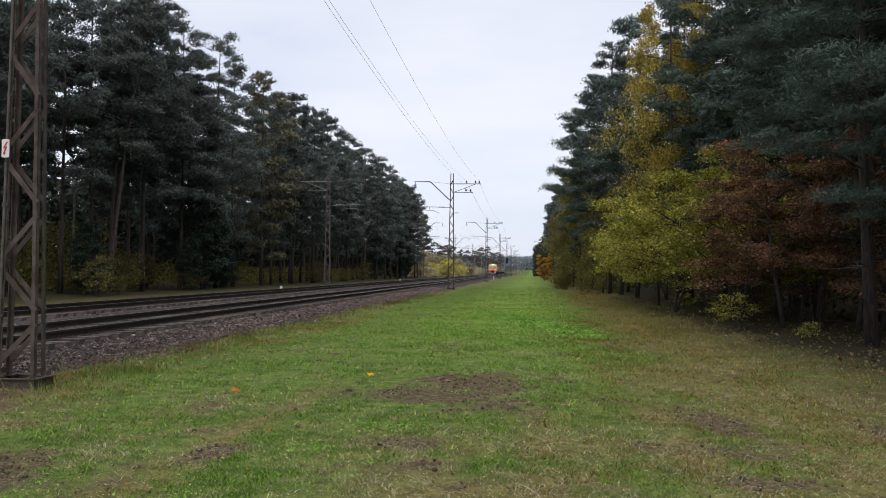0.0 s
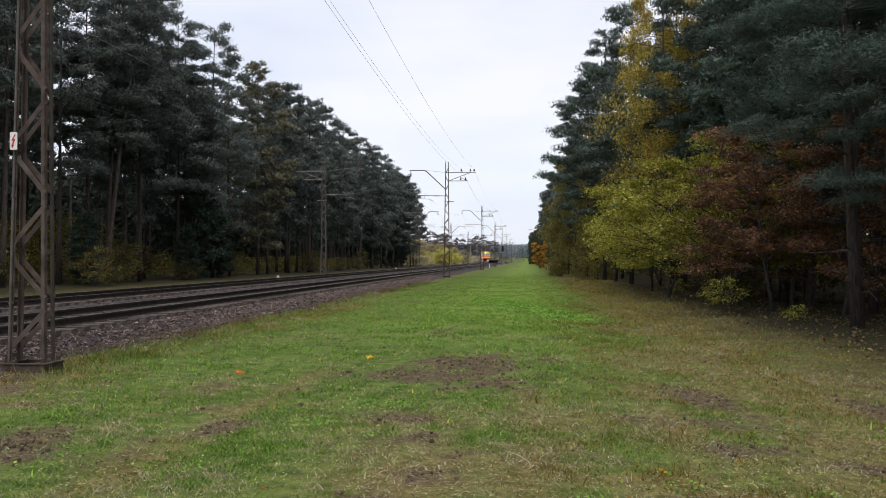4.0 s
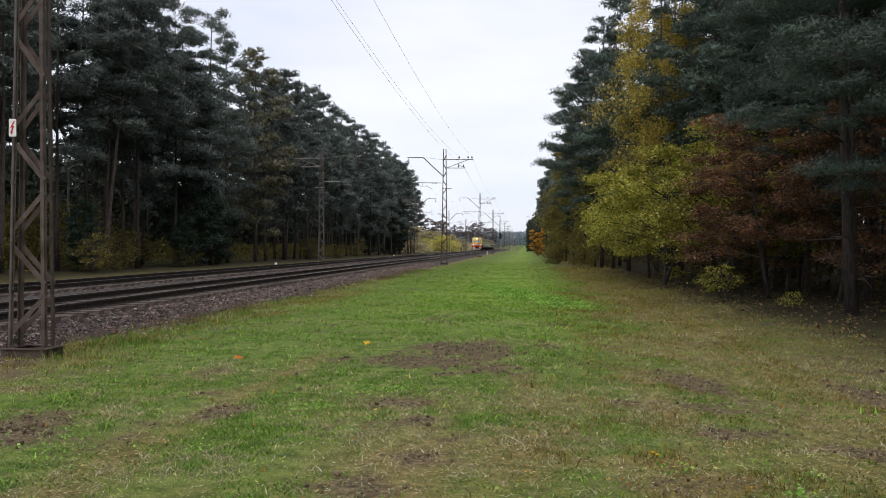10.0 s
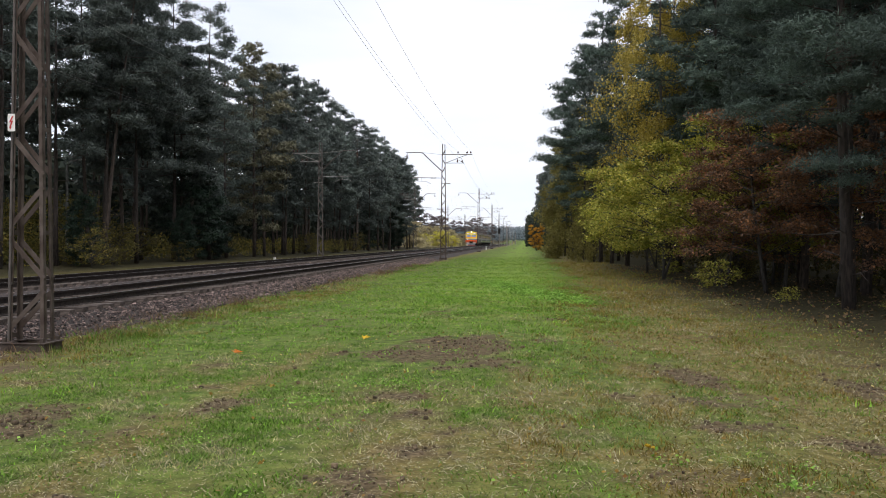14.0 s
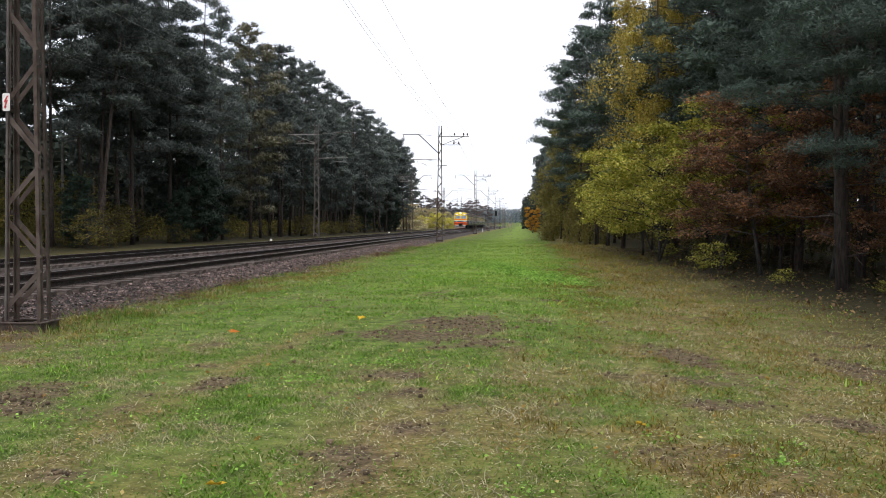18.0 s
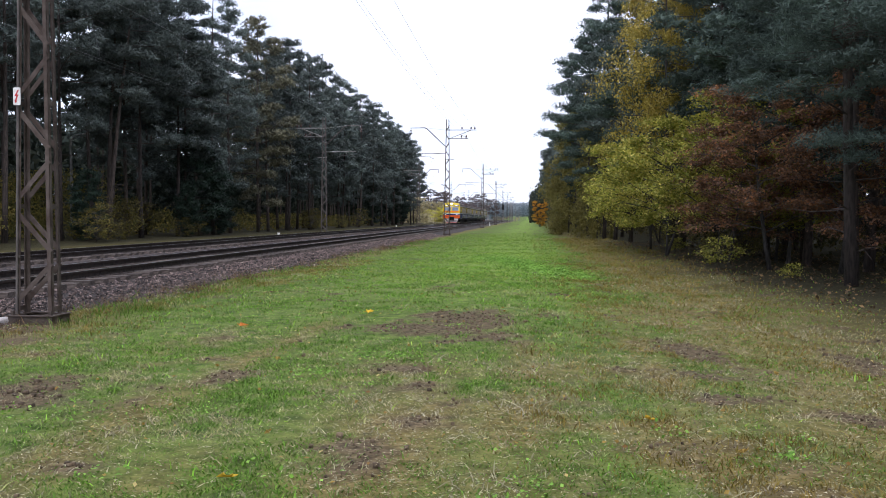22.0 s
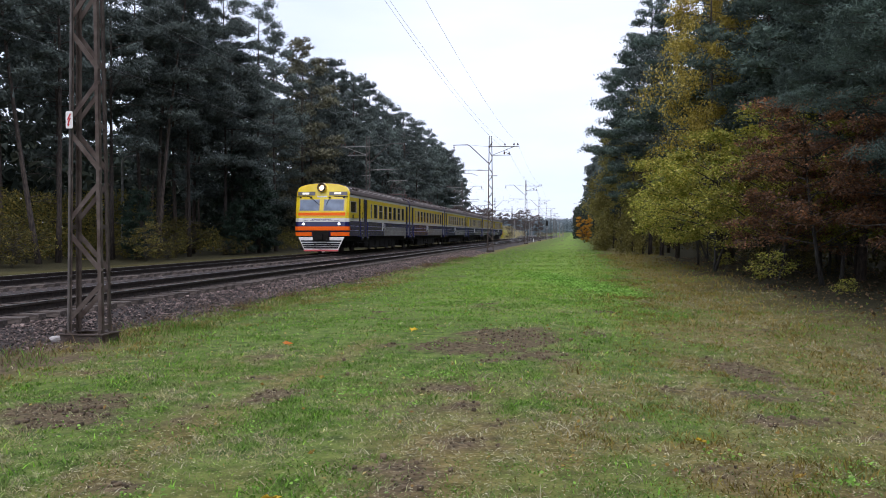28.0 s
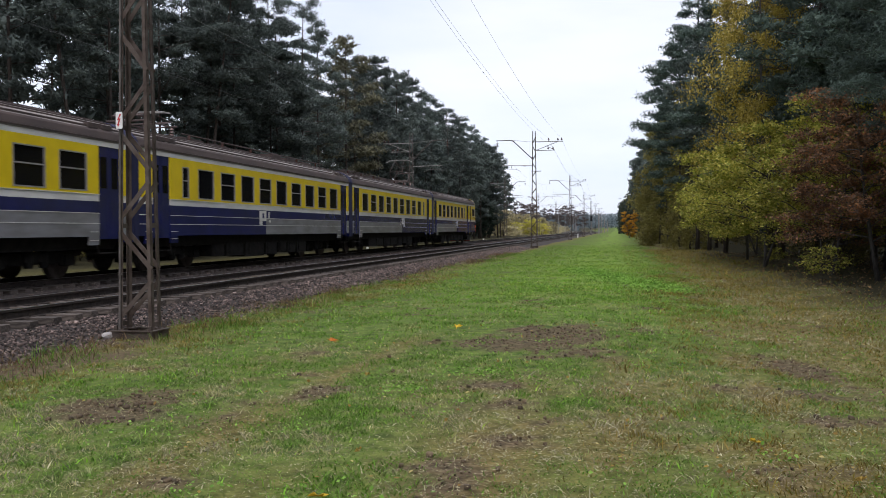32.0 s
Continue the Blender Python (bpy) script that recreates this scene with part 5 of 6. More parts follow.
def build_pantograph(car, y, up):
    def lift(z):
        return 4.88 + (z - 4.88) * up

    base = Shape()
    for sx in (-0.55, 0.55):
        base.tube((sx, y - 0.9, 4.86), (sx, y + 0.9, 4.86), 0.03, n=6)
    for e in (-0.9, 0, 0.9):
        base.tube((-0.75, y + e, 4.86), (0.75, y + e, 4.86), 0.03, n=6)
    panto = part("pantograph", base, COPPER, car)
    for sx in (-0.6, 0.6):
        for e in (-0.8, 0.8):
            s = Shape()
            for k in range(4):
                s.tube((sx, y + e, 4.46 + k * 0.095), (sx, y + e, 4.53 + k * 0.095), 0.09, 0.045, n=8)
            part("roof_insulator", s, INSULATOR, panto)
    for d in (-1, 1):
        for sx in (-1, 1):
            part("lower_arm", Shape().tube((sx * 0.55, y + d * 0.25, 4.88), (sx * 0.48, y + d * 0.95, lift(5.62)), 0.026, n=6), COPPER, panto)
            part("upper_arm", Shape().tube((sx * 0.48, y + d * 0.95, lift(5.62)), (sx * 0.32, y + d * 0.12, lift(6.60)), 0.018, n=6), COPPER, panto)
        part("knee_bar", Shape().tube((-0.50, y + d * 0.95, lift(5.62)), (0.50, y + d * 0.95, lift(5.62)), 0.024, n=6), COPPER, panto)
        part("diagonal_stay", Shape().tube((-0.48, y + d * 0.95, lift(5.62)), (0.32, y + d * 0.12, lift(6.60)), 0.014, n=6), COPPER, panto)
    head = Shape()
    for e in (-0.14, 0.14):
        head.path([(-0.95, y + e, lift(6.52)), (-0.70, y + e, lift(6.68)), (0, y + e, lift(6.70)), (0.70, y + e, lift(6.68)), (0.95, y + e, lift(6.52))], [0.022] * 5, 6)
    head.tube((-0.35, y - 0.14, lift(6.64)), (-0.35, y + 0.14, lift(6.64)), 0.02, n=6).tube((0.35, y - 0.14, lift(6.64)), (0.35, y + 0.14, lift(6.64)), 0.02, n=6)
    part("collector_head", head, GREY_STEEL, panto)


def build_sides(car, doors, windows, navy_to, line_from, start=-9.8, cab_doors=()):
    """Both walls with their colour bands, openings, trim and logo. Positions are metres from the middle of the carriage."""
    openings = sorted(list(doors) + list(cab_doors))
    solid, at = [], start
    for a, b in openings:
        solid.append((at, a))
        at = b
    solid.append((at, 9.8))
    for sx in (-1, 1):
        x = sx * WALL if sx > 0 else -WALL + 0.05
        band = side_band(3.60, 3.78, [(start, 9.8)], x)
        part("upper_band", band, BAND_WHITE, car)
        gut = Shape().box(sx * (WALL + 0.012), (start + 9.8) / 2, 3.795, 0.06, 9.8 - start, 0.035)
        part("gutter", gut, ROOF_DARK, car)
        runs = []
        for a, b in solid:
            here = sorted(w for w in windows if a <= w[0] and w[1] <= b)
            p = a
            for w in here:
                runs.append((p, w[0]))
                p = w[1]
            runs.append((p, b))
        yellow = side_band(2.34, 3.36, [q for q in runs if q[1] - q[0] > 0.01], x)
        for a, b in solid:
            yellow.box(x - 0.025, (a + b) / 2, 3.48, 0.05, b - a, 0.24).box(x - 0.025, (a + b) / 2, 2.30, 0.05, b - a, 0.08)
        part("yellow_side_panel", yellow, YELLOW, car)
        trim = Shape()
        for a, b in solid:
            trim.box(sx * (WALL + 0.006), (a + b) / 2, 2.272, 0.03, b - a, 0.022)
        part("trim_rail", trim, BAND_WHITE, car)
        part("white_band", side_band(2.08, 2.26, solid, x), BAND_WHITE, car)
        part("navy_band", side_band(1.76, 2.08, solid, x), NAVY, car)
        front = [(a, min(b, navy_to)) for a, b in solid if a < navy_to]
        back = [(max(a, navy_to), b) for a, b in solid if b > navy_to]
        low = side_band(1.12, 1.76, front, x)
        if front:
            part("lower_navy_panel", low, NAVY, car)
        if back:
            part("lower_grey_panel", side_band(1.12, 1.76, back, x), LOWER_GREY, car)
        for a, b in doors:
            for q0, q1 in ((a - 0.45, a), (b, b + 0.45)):
                if -9.8 <= q0 and q1 <= 9.8:
                    part("step_skirt", Shape().box(x - 0.03, (q0 + q1) / 2, 1.02, 0.045, q1 - q0, 0.26), NAVY if q0 < navy_to else LOWER_GREY, car)
        for z in (1.76, 1.48):
            lines = Shape()
            for a, b in solid:
                if b > line_from:
                    lines.box(sx * (WALL + 0.004), (max(a, line_from) + b) / 2, z, 0.014, b - max(a, line_from), 0.018)
            part("pinstripe", lines, BAND_WHITE, car)
        for a, b in doors:
            for z in (1.25, 1.02):
                for q0, q1 in ((a - 0.42, a - 0.04), (b + 0.04, b + 0.42)):
                    if -9.75 <= q0 and q1 <= 9.75:
                        part("step_stripe", Shape().box(sx * (WALL + 0.002), (q0 + q1) / 2, z, 0.014, q1 - q0, 0.016), BAND_WHITE, car)
        ly = navy_to
        for y0, y1, z0, z1 in ((-0.62, -0.36, 1.50, 2.06), (-0.36, 0.02, 1.96, 2.06), (-0.16, 0.02, 1.76, 1.96), (-0.36, 0.02, 1.66, 1.76), (0.24, 0.34, 1.78, 2.02), (0.30, 0.46, 1.60, 1.70)):
            part("emblem_bar", Shape().box(sx * (WALL + 0.004), ly + (y0 + y1) / 2, (z0 + z1) / 2, 0.012, y1 - y0, z1 - z0), BAND_WHITE, car, "pale bar of an angular emblem")
        for a, b, kind in windows:
            if kind == "cab":
                part("yellow_side_panel", Shape().box(x - 0.025, (a + b) / 2, 2.48, 0.05, b - a, 0.28), YELLOW, car)
                build_window(car, sx, a, b, 2.62, 3.36, FIXED)
            else:
                build_window(car, sx, a, b, 2.34, 3.36, kind)
        for a, b in doors:
            build_door(car, sx, a, b)
        for a, b in cab_doors:
            build_door(car, sx, a, b, 1)
    inner = Shape().box(0, 0, 1.16, 3.3, 19.4, 0.06).box(0, 0, 3.62, 3.3, 19.4, 0.04)
    part("floor_and_lining", inner, RUBBER, car)


def build_roof(car, seed, y0=-9.8, y1=9.8):
    roof = part("roof", Shape().prism(roof_profile(), y0, y1), ROOF_PAINT, car)
    for sx in (-1, 1):
        part("roof_edge_rail", Shape().box(sx * 1.60, (y0 + y1) / 2, 4.12, 0.03, y1 - y0, 0.05), ROOF_DARK, roof)
        for rx, rz in ((1.42, 4.24), (1.22, 4.335), (0.98, 4.425), (0.72, 4.475)):
            part("roof_rib", Shape().box(sx * rx, (y0 + y1) / 2, rz, 0.035, y1 - y0, 0.045), ROOF_DARK, roof)
        edge = Shape().prism([(sx * 1.764, 3.82), (sx * 1.708, 4.00), (sx * 1.66, 4.06), (sx * 1.60, 3.95)], y0, y1)
        part("roof_edge", edge, ROOF_DARK, roof)
        for k in range(2):
            for e in (y0 + 0.9, y1 - 2.0):
                part("roof_vent", Shape().box(sx * 1.58, e + 0.55 + k * 0.62, 4.14, 0.16, 0.5, 0.12, chamfer=0.03), ROOF_DARK, roof)
    return roof


def build_ends(car, front=True, back=True):
    for e, on in ((-9.8, front), (9.8, back)):
        if not on:
            continue
        d = -1 if e < 0 else 1
        outline = [(1.74, 0.95)] + roof_profile() + [(-1.74, 0.95)]
        part("end_wall", Shape().prism(outline, e - d * 0.05, e + d * 0.006), NAVY, car)
        ring = Shape()
        prof = [(1.755, 0.95)] + roof_profile(0.012) + [(-1.755, 0.95)]
        inner = [(a * 0.93, b - 0.10 if b > 1.5 else b) for a, b in prof]
        n = len(prof)
        y0, y1 = e - d * 0.02, e + d * 0.24
        pts = [(a, y0, b) for a, b in prof] + [(a, y1, b) for a, b in prof] + [(a, y0, b) for a, b in inner] + [(a, y1, b) for a, b in inner]
        for i in range(n - 1):
            ring.add([pts[i], pts[i + 1], pts[n + i + 1], pts[n + i], pts[2 * n + i], pts[2 * n + i + 1], pts[3 * n + i + 1], pts[3 * n + i]],
                     [(0, 1, 2, 3), (7, 6, 5, 4), (3, 2, 6, 7), (0, 4, 5, 1)])
        part("gangway_fringe", ring, DARK_NAVY, car)
        part("gangway", Shape().box(0, e + d * 0.13, 2.2, 1.1, 0.26, 2.1), RUBBER, car)
        part("coupler", Shape().box(0, e + d * 0.12, 0.98, 0.3, 0.3, 0.26), UNDER, car)


def face_point(x, z):
    """Front skin: how far behind the foremost line the face lies, by rake and by rounded corners."""
    rake = float(np.interp(z, [0.9, 1.6, 2.4, 2.75, 3.45, 3.95, 4.4], [0.06, 0.0, 0.0, 0.02, 0.16, 0.24, 0.36]))
    ax = abs(x)
    return rake + 0.05 * (ax / 1.5) ** 2 + (0.12 * ((ax - 1.45) / 0.30) ** 2 if ax > 1.45 else 0)


def face_sheet(x0, x1, z0, z1, proud, depth, nx=12, nz=3, top=None):
    """A curved slab of the front between two widths and heights; top gives an arched upper edge."""
    xs = np.linspace(x0, x1, nx + 1)
    s = Shape()
    rows = []
    for layer in (0, 1):
        for k in range(nz + 1):
            for x in xs:
                zt = top(x) if top else z1
                z = z0 + (zt - z0) * k / nz
                rows.append((x, -9.8 - 0.10 + face_point(x, z) - proud + layer * depth, z))
    n, m = nx + 1, nz + 1
    f = []
    for layer in (0, 1):
        o = layer * n * m
        f += [(o + k * n + i, o + k * n + i + 1, o + (k + 1) * n + i + 1, o + (k + 1) * n + i) for k in range(nz) for i in range(nx)]
    o = n * m
    f += [(i, i + 1, o + i + 1, o + i) for i in range(nx)] + [(nz * n + i, nz * n + i + 1, o + nz * n + i + 1, o + nz * n + i) for i in range(nx)]
    f += [(k * n, (k + 1) * n, o + (k + 1) * n, o + k * n) for k in range(nz)] + [(k * n + nx, (k + 1) * n + nx, o + (k + 1) * n + nx, o + k * n + nx) for k in range(nz)]
    return s.add(rows, f)


def build_cab(car):
    def arch(x):
        return float(np.interp(abs(x), [0, 0.52, 1.02, 1.47, 1.66, 1.74], [4.46, 4.45, 4.40, 4.27, 4.12, 3.86]))

    front = part("cab_front", face_sheet(-1.74, 1.74, 2.24, 4.3, 0.0, 0.30, 24, 10, arch), YELLOW, car, "rounded yellow cab front", smooth=False)
    part("orange_stripe", face_sheet(-1.72, 1.72, 2.44, 2.60, 0.004, 0.02, 16, 1), ORANGE, front)
    part("amber_stripe", face_sheet(-1.72, 1.72, 2.36, 2.44, 0.003, 0.02, 16, 1), AMBER, front)
    white = part("white_front_band", face_sheet(-1.74, 1.74, 2.02, 2.24, 0.004, 0.30, 16, 1), BAND_WHITE, car)
    for k in range(9):
        part("number_bar", face_sheet(-0.62 + k * 0.145, -0.62 + k * 0.145 + 0.10, 2.15, 2.20, 0.010, 0.01, 1, 1), NAVY, white)
    for k in range(6):
        part("number_bar", face_sheet(-1.15 + k * 0.40, -1.15 + k * 0.40 + 0.28, 2.085, 2.105, 0.010, 0.01, 2, 1), NAVY, white)
    part("navy_front_band", face_sheet(-1.74, 1.74, 1.10, 2.02, 0.0, 0.30, 16, 3), NAVY, car)
    for sx in (-1, 1):
        x0, x1 = sorted((sx * 0.14, sx * 1.46))
        fr = part("windscreen_frame", face_sheet(x0, x1, 2.72, 3.44, 0.014, 0.03, 6, 4), ALU, front)
        part("windscreen", face_sheet(x0 + 0.05, x1 - 0.05, 2.77, 3.39, 0.020, 0.02, 6, 4), SCREEN, fr, "windscreen with the pale sky's reflection in its colour")
        x0, x1 = sorted((sx * 0.46, sx * 1.62))
        box = part("destination_box", face_sheet(x0, x1, 3.70, 3.93, 0.03, 0.06, 6, 1), SIGN_GREY, front)
        x0, x1 = sorted((sx * 0.46 + 0.33, sx * 0.46 + 0.33 + 0.44)) if sx > 0 else (-1.30, -0.86)
        part("lit_sign", face_sheet(x0, x1, 3.76, 3.88, 0.036, 0.02, 3, 1), SIGN_LIT, box, "lit blank destination sign")
        y = -9.9 + face_point(sx * 1.46, 3.57)
        part("horn_cap", Shape().tube((sx * 1.42, y - 0.04, 3.57), (sx * 1.42, y + 0.05, 3.57), 0.065, n=12), RUBBER, front)
        w = Shape()
        ya, yb = -9.9 + face_point(sx * 0.5, 3.55) - 0.05, -9.9 + face_point(sx * 0.4, 3.1) - 0.05
        w.tube((sx * 0.62 - 0.1, ya, 3.56), (sx * 0.62 - 0.42 * sx + 0.1, yb, 3.06), 0.016, n=6).box(sx * 0.62 - 0.1, ya, 3.57, 0.14, 0.05, 0.08)
        part("wiper", w, RUBBER, front)
        y = -9.9 + face_point(sx * 1.17, 1.88)
        lamp = part("marker_lamp", Shape().tube((sx * 1.17, y - 0.05, 1.88), (sx * 1.17, y + 0.05, 1.88), 0.10, n=14), ALU, car)
        part("lens", Shape().tube((sx * 1.17, y - 0.058, 1.88), (sx * 1.17, y - 0.045, 1.88), 0.082, n=14), MARKER, lamp, "lit white lamp glass")
        x0, x1 = sorted((sx * 0.62, sx * 1.74))
        part("buffer_bar", face_sheet(x0, x1, 1.12, 1.36, 0.08, 0.30, 8, 1), ORANGE, car, "orange lower bar")
        part("grab_rail", Shape().tube((sx * 0.9, -10.02, 1.43), (sx * 1.2, -10.02, 1.43), 0.02, n=6), RUBBER, car)
        for z0, z1, paint in ((3.60, 3.80, BAND_WHITE), (2.26, 3.60, YELLOW), (2.08, 2.26, BAND_WHITE), (1.10, 2.08, NAVY)):
            lead_edge = [(-9.87 + face_point(1.72, z), z) for z in np.linspace(z0, z1, 6)]
            part("cab_cheek", Shape().prism(lead_edge + [(-9.42, z1), (-9.42, z0)], sx * 1.69, sx * 1.738, "x"), paint, car)
    part("front_bar", face_sheet(-1.76, 1.76, 1.47, 1.72, 0.07, 0.30, 16, 1), ORANGE, car, "bright orange bar across the front")
    hz = 4.20
    head = part("headlamp", Shape().tube((0.0, -9.86, hz), (0.0, -9.30, hz), 0.29, 0.30, 24, cap=False), YELLOW, car, "round roof headlamp housing")

    def rim_ring(r0, y0, r1, y1):
        turns = [(math.cos(k * math.pi / 12), math.sin(k * math.pi / 12)) for k in range(24)]
        pts = [(c * r0, y0, hz + d * r0) for c, d in turns] + [(c * r1, y1, hz + d * r1) for c, d in turns]
        return Shape().add(pts, [(k, (k + 1) % 24, 24 + (k + 1) % 24, 24 + k) for k in range(24)])

    ring = Shape()
    for k in range(24):
        a, b = k * math.pi / 12, (k + 1) * math.pi / 12
        ring.tube((math.cos(a) * 0.25, -9.87, hz + math.sin(a) * 0.25), (math.cos(b) * 0.25, -9.87, hz + math.sin(b) * 0.25), 0.035, n=6)
    part("rim", ring, COPPER, head, "dark bronze rim")
    part("reflector", rim_ring(0.24, -9.86, 0.12, -9.80), BRASS, head)
    part("collar", rim_ring(0.12, -9.80, 0.11, -9.61), BRASS, head)
    part("bulb_glass", Shape().tube((0, -9.65, hz), (0, -9.61, hz), 0.108, n=18), HEADLAMP, head, "glowing headlamp glass")
    part("maker_plate", face_sheet(-0.32, 0.32, 3.58, 3.66, 0.012, 0.02, 3, 1), BAND_WHITE, front)
    # pilot and coupler
    pilot = Shape()
    pilot.add([(-1.50, -9.92, 1.05), (1.50, -9.92, 1.05), (1.12, -10.0, 0.24), (-1.12, -10.0, 0.24), (-1.50, -9.86, 1.05), (1.50, -9.86, 1.05), (1.12, -9.94, 0.24), (-1.12, -9.94, 0.24)],
              [(0, 1, 2, 3), (7, 6, 5, 4), (0, 4, 5, 1), (1, 5, 6, 2), (2, 6, 7, 3), (3, 7, 4, 0)])
    plate = part("pilot", pilot, BAND_WHITE, car, "white slotted snow plough")
    for k, z in enumerate((0.80, 0.64, 0.50, 0.37)):
        w = 1.05 + (z - 0.24) * 0.46
        part("slot", Shape().box(0, -10.0 + (z - 0.24) * 0.099 - 0.012, z, 2 * w, 0.05, 0.085), RUBBER, plate)
    part("red_lip", Shape().box(0, -10.01, 0.20, 2.22, 0.07, 0.10), PILOT_RED, plate)
    c = Shape().box(0, -9.98, 1.12, 1.05, 0.16, 0.62, chamfer=0.03).box(0, -10.25, 1.05, 0.34, 0.5, 0.34, chamfer=0.05).box(0.16, -10.45, 1.05, 0.16, 0.26, 0.30).box(-0.14, -10.42, 1.05, 0.12, 0.16, 0.26)
    part("coupler", c, UNDER, car)
    for x in (-0.45, 0.4, 0.55):
        part("brake_hose", Shape().path([(x, -10.0, 0.95), (x + 0.02, -10.16, 0.80), (x + 0.05, -10.14, 0.60), (x + 0.1, -10.05, 0.55)], [0.025] * 4, 6), RUBBER, car)
    hood = Shape().prism(roof_profile(0.006), -9.30, -8.55)
    part("roof_hood", hood, ROOF_DARK, car)
    for sx in (-1, 1):
        part("mirror_arm", Shape().path([(sx * 1.74, -8.5, 2.55), (sx * 1.86, -8.9, 2.42), (sx * 1.86, -9.1, 2.40)], [0.018] * 3, 6).box(sx * 1.87, -9.14, 2.36, 0.05, 0.12, 0.22), RUBBER, car)
        part("hand_rail", Shape().path([(sx * 1.75, -6.42, 2.1), (sx * 1.80, -6.42, 2.3), (sx * 1.80, -6.42, 2.6), (sx * 1.75, -6.42, 2.75)], [0.015] * 4, 6), RUBBER, car)


def cab_car():
    car = thing("railway_carriage", "yellow, white and navy driving carriage with orange front bars", "train", group="train carriages")
    wins = [(-9.30, -7.85, "cab"), (-3.98, -3.56, SLIT)]
    wins += [(-3.02 + 1.615 * k, -1.90 + 1.615 * k, SPLIT if k % 2 else FIXED) for k in range(7)]
    build_sides(car, [(-5.95, -4.80), (8.45, 9.45)], wins, 0.2, -9.4, -9.42, [(-7.22, -6.62)])
    build_cab(car)
    build_roof(car, 3, -9.30, 9.8)
    build_ends(car, front=False)
    build_underbody(car, 9, False)
    return car


def middle_car(seed, motor, all_split, up=0.0):
    car = thing("railway_carriage", "yellow and navy passenger carriage with two wide doors" if not motor else f"yellow and navy motor carriage with a {'raised' if up > 0.4 else 'lowered'} pantograph", "train", group="train carriages")
    wins = [(-7.25, -6.82, SLIT)] + [(-6.22 + 1.63 * k, -5.10 + 1.63 * k, SPLIT if (k % 2 or all_split) else FIXED) for k in range(9)]
    build_sides(car, [(-9.0, -8.0), (8.45, 9.45)], wins, -0.75 if motor else -1.2, -9.8)
    roof = build_roof(car, seed)
    build_ends(car)
    build_underbody(car, seed, motor)
    if motor:
        build_pantograph(car, -6.7, up)
        rnd = random.Random(seed)
        for k in range(6):
            part("roof_box", Shape().box(rnd.uniform(-0.3, 0.3), -4.0 + k * 2.2, 4.57, 1.0, rnd.uniform(0.9, 1.7), 0.16, chamfer=0.05), ROOF_DARK, roof)
        for sx in (-0.75, 0.75):
            part("roof_cable", Shape().tube((sx, -5.5, 4.66), (sx, 8.5, 4.66), 0.025, n=6), ROOF_DARK, roof)
            for k in range(6):
                part("roof_insulator", Shape().tube((sx, -5.0 + k * 2.5, 4.40), (sx, -5.0 + k * 2.5, 4.66), 0.05, n=8), INSULATOR, roof)
    return car


def build_train():
    lead, half, low, motor = cab_car(), middle_car(5, True, False, 0.70), middle_car(8, True, False, 0.20), middle_car(6, True, False, 0.85)
    cars_list = [lead, half, middle_car(7, False, True), low]
    cars_list.append(motor)
    cars_list.append(copy_thing(lead, pose(0, 0, 0)))
    return cars_list


cars = build_train()
CAR_TURN = [0, 0, 0, 0, 180, 180]


# ---- distance beyond the end of the wood ----


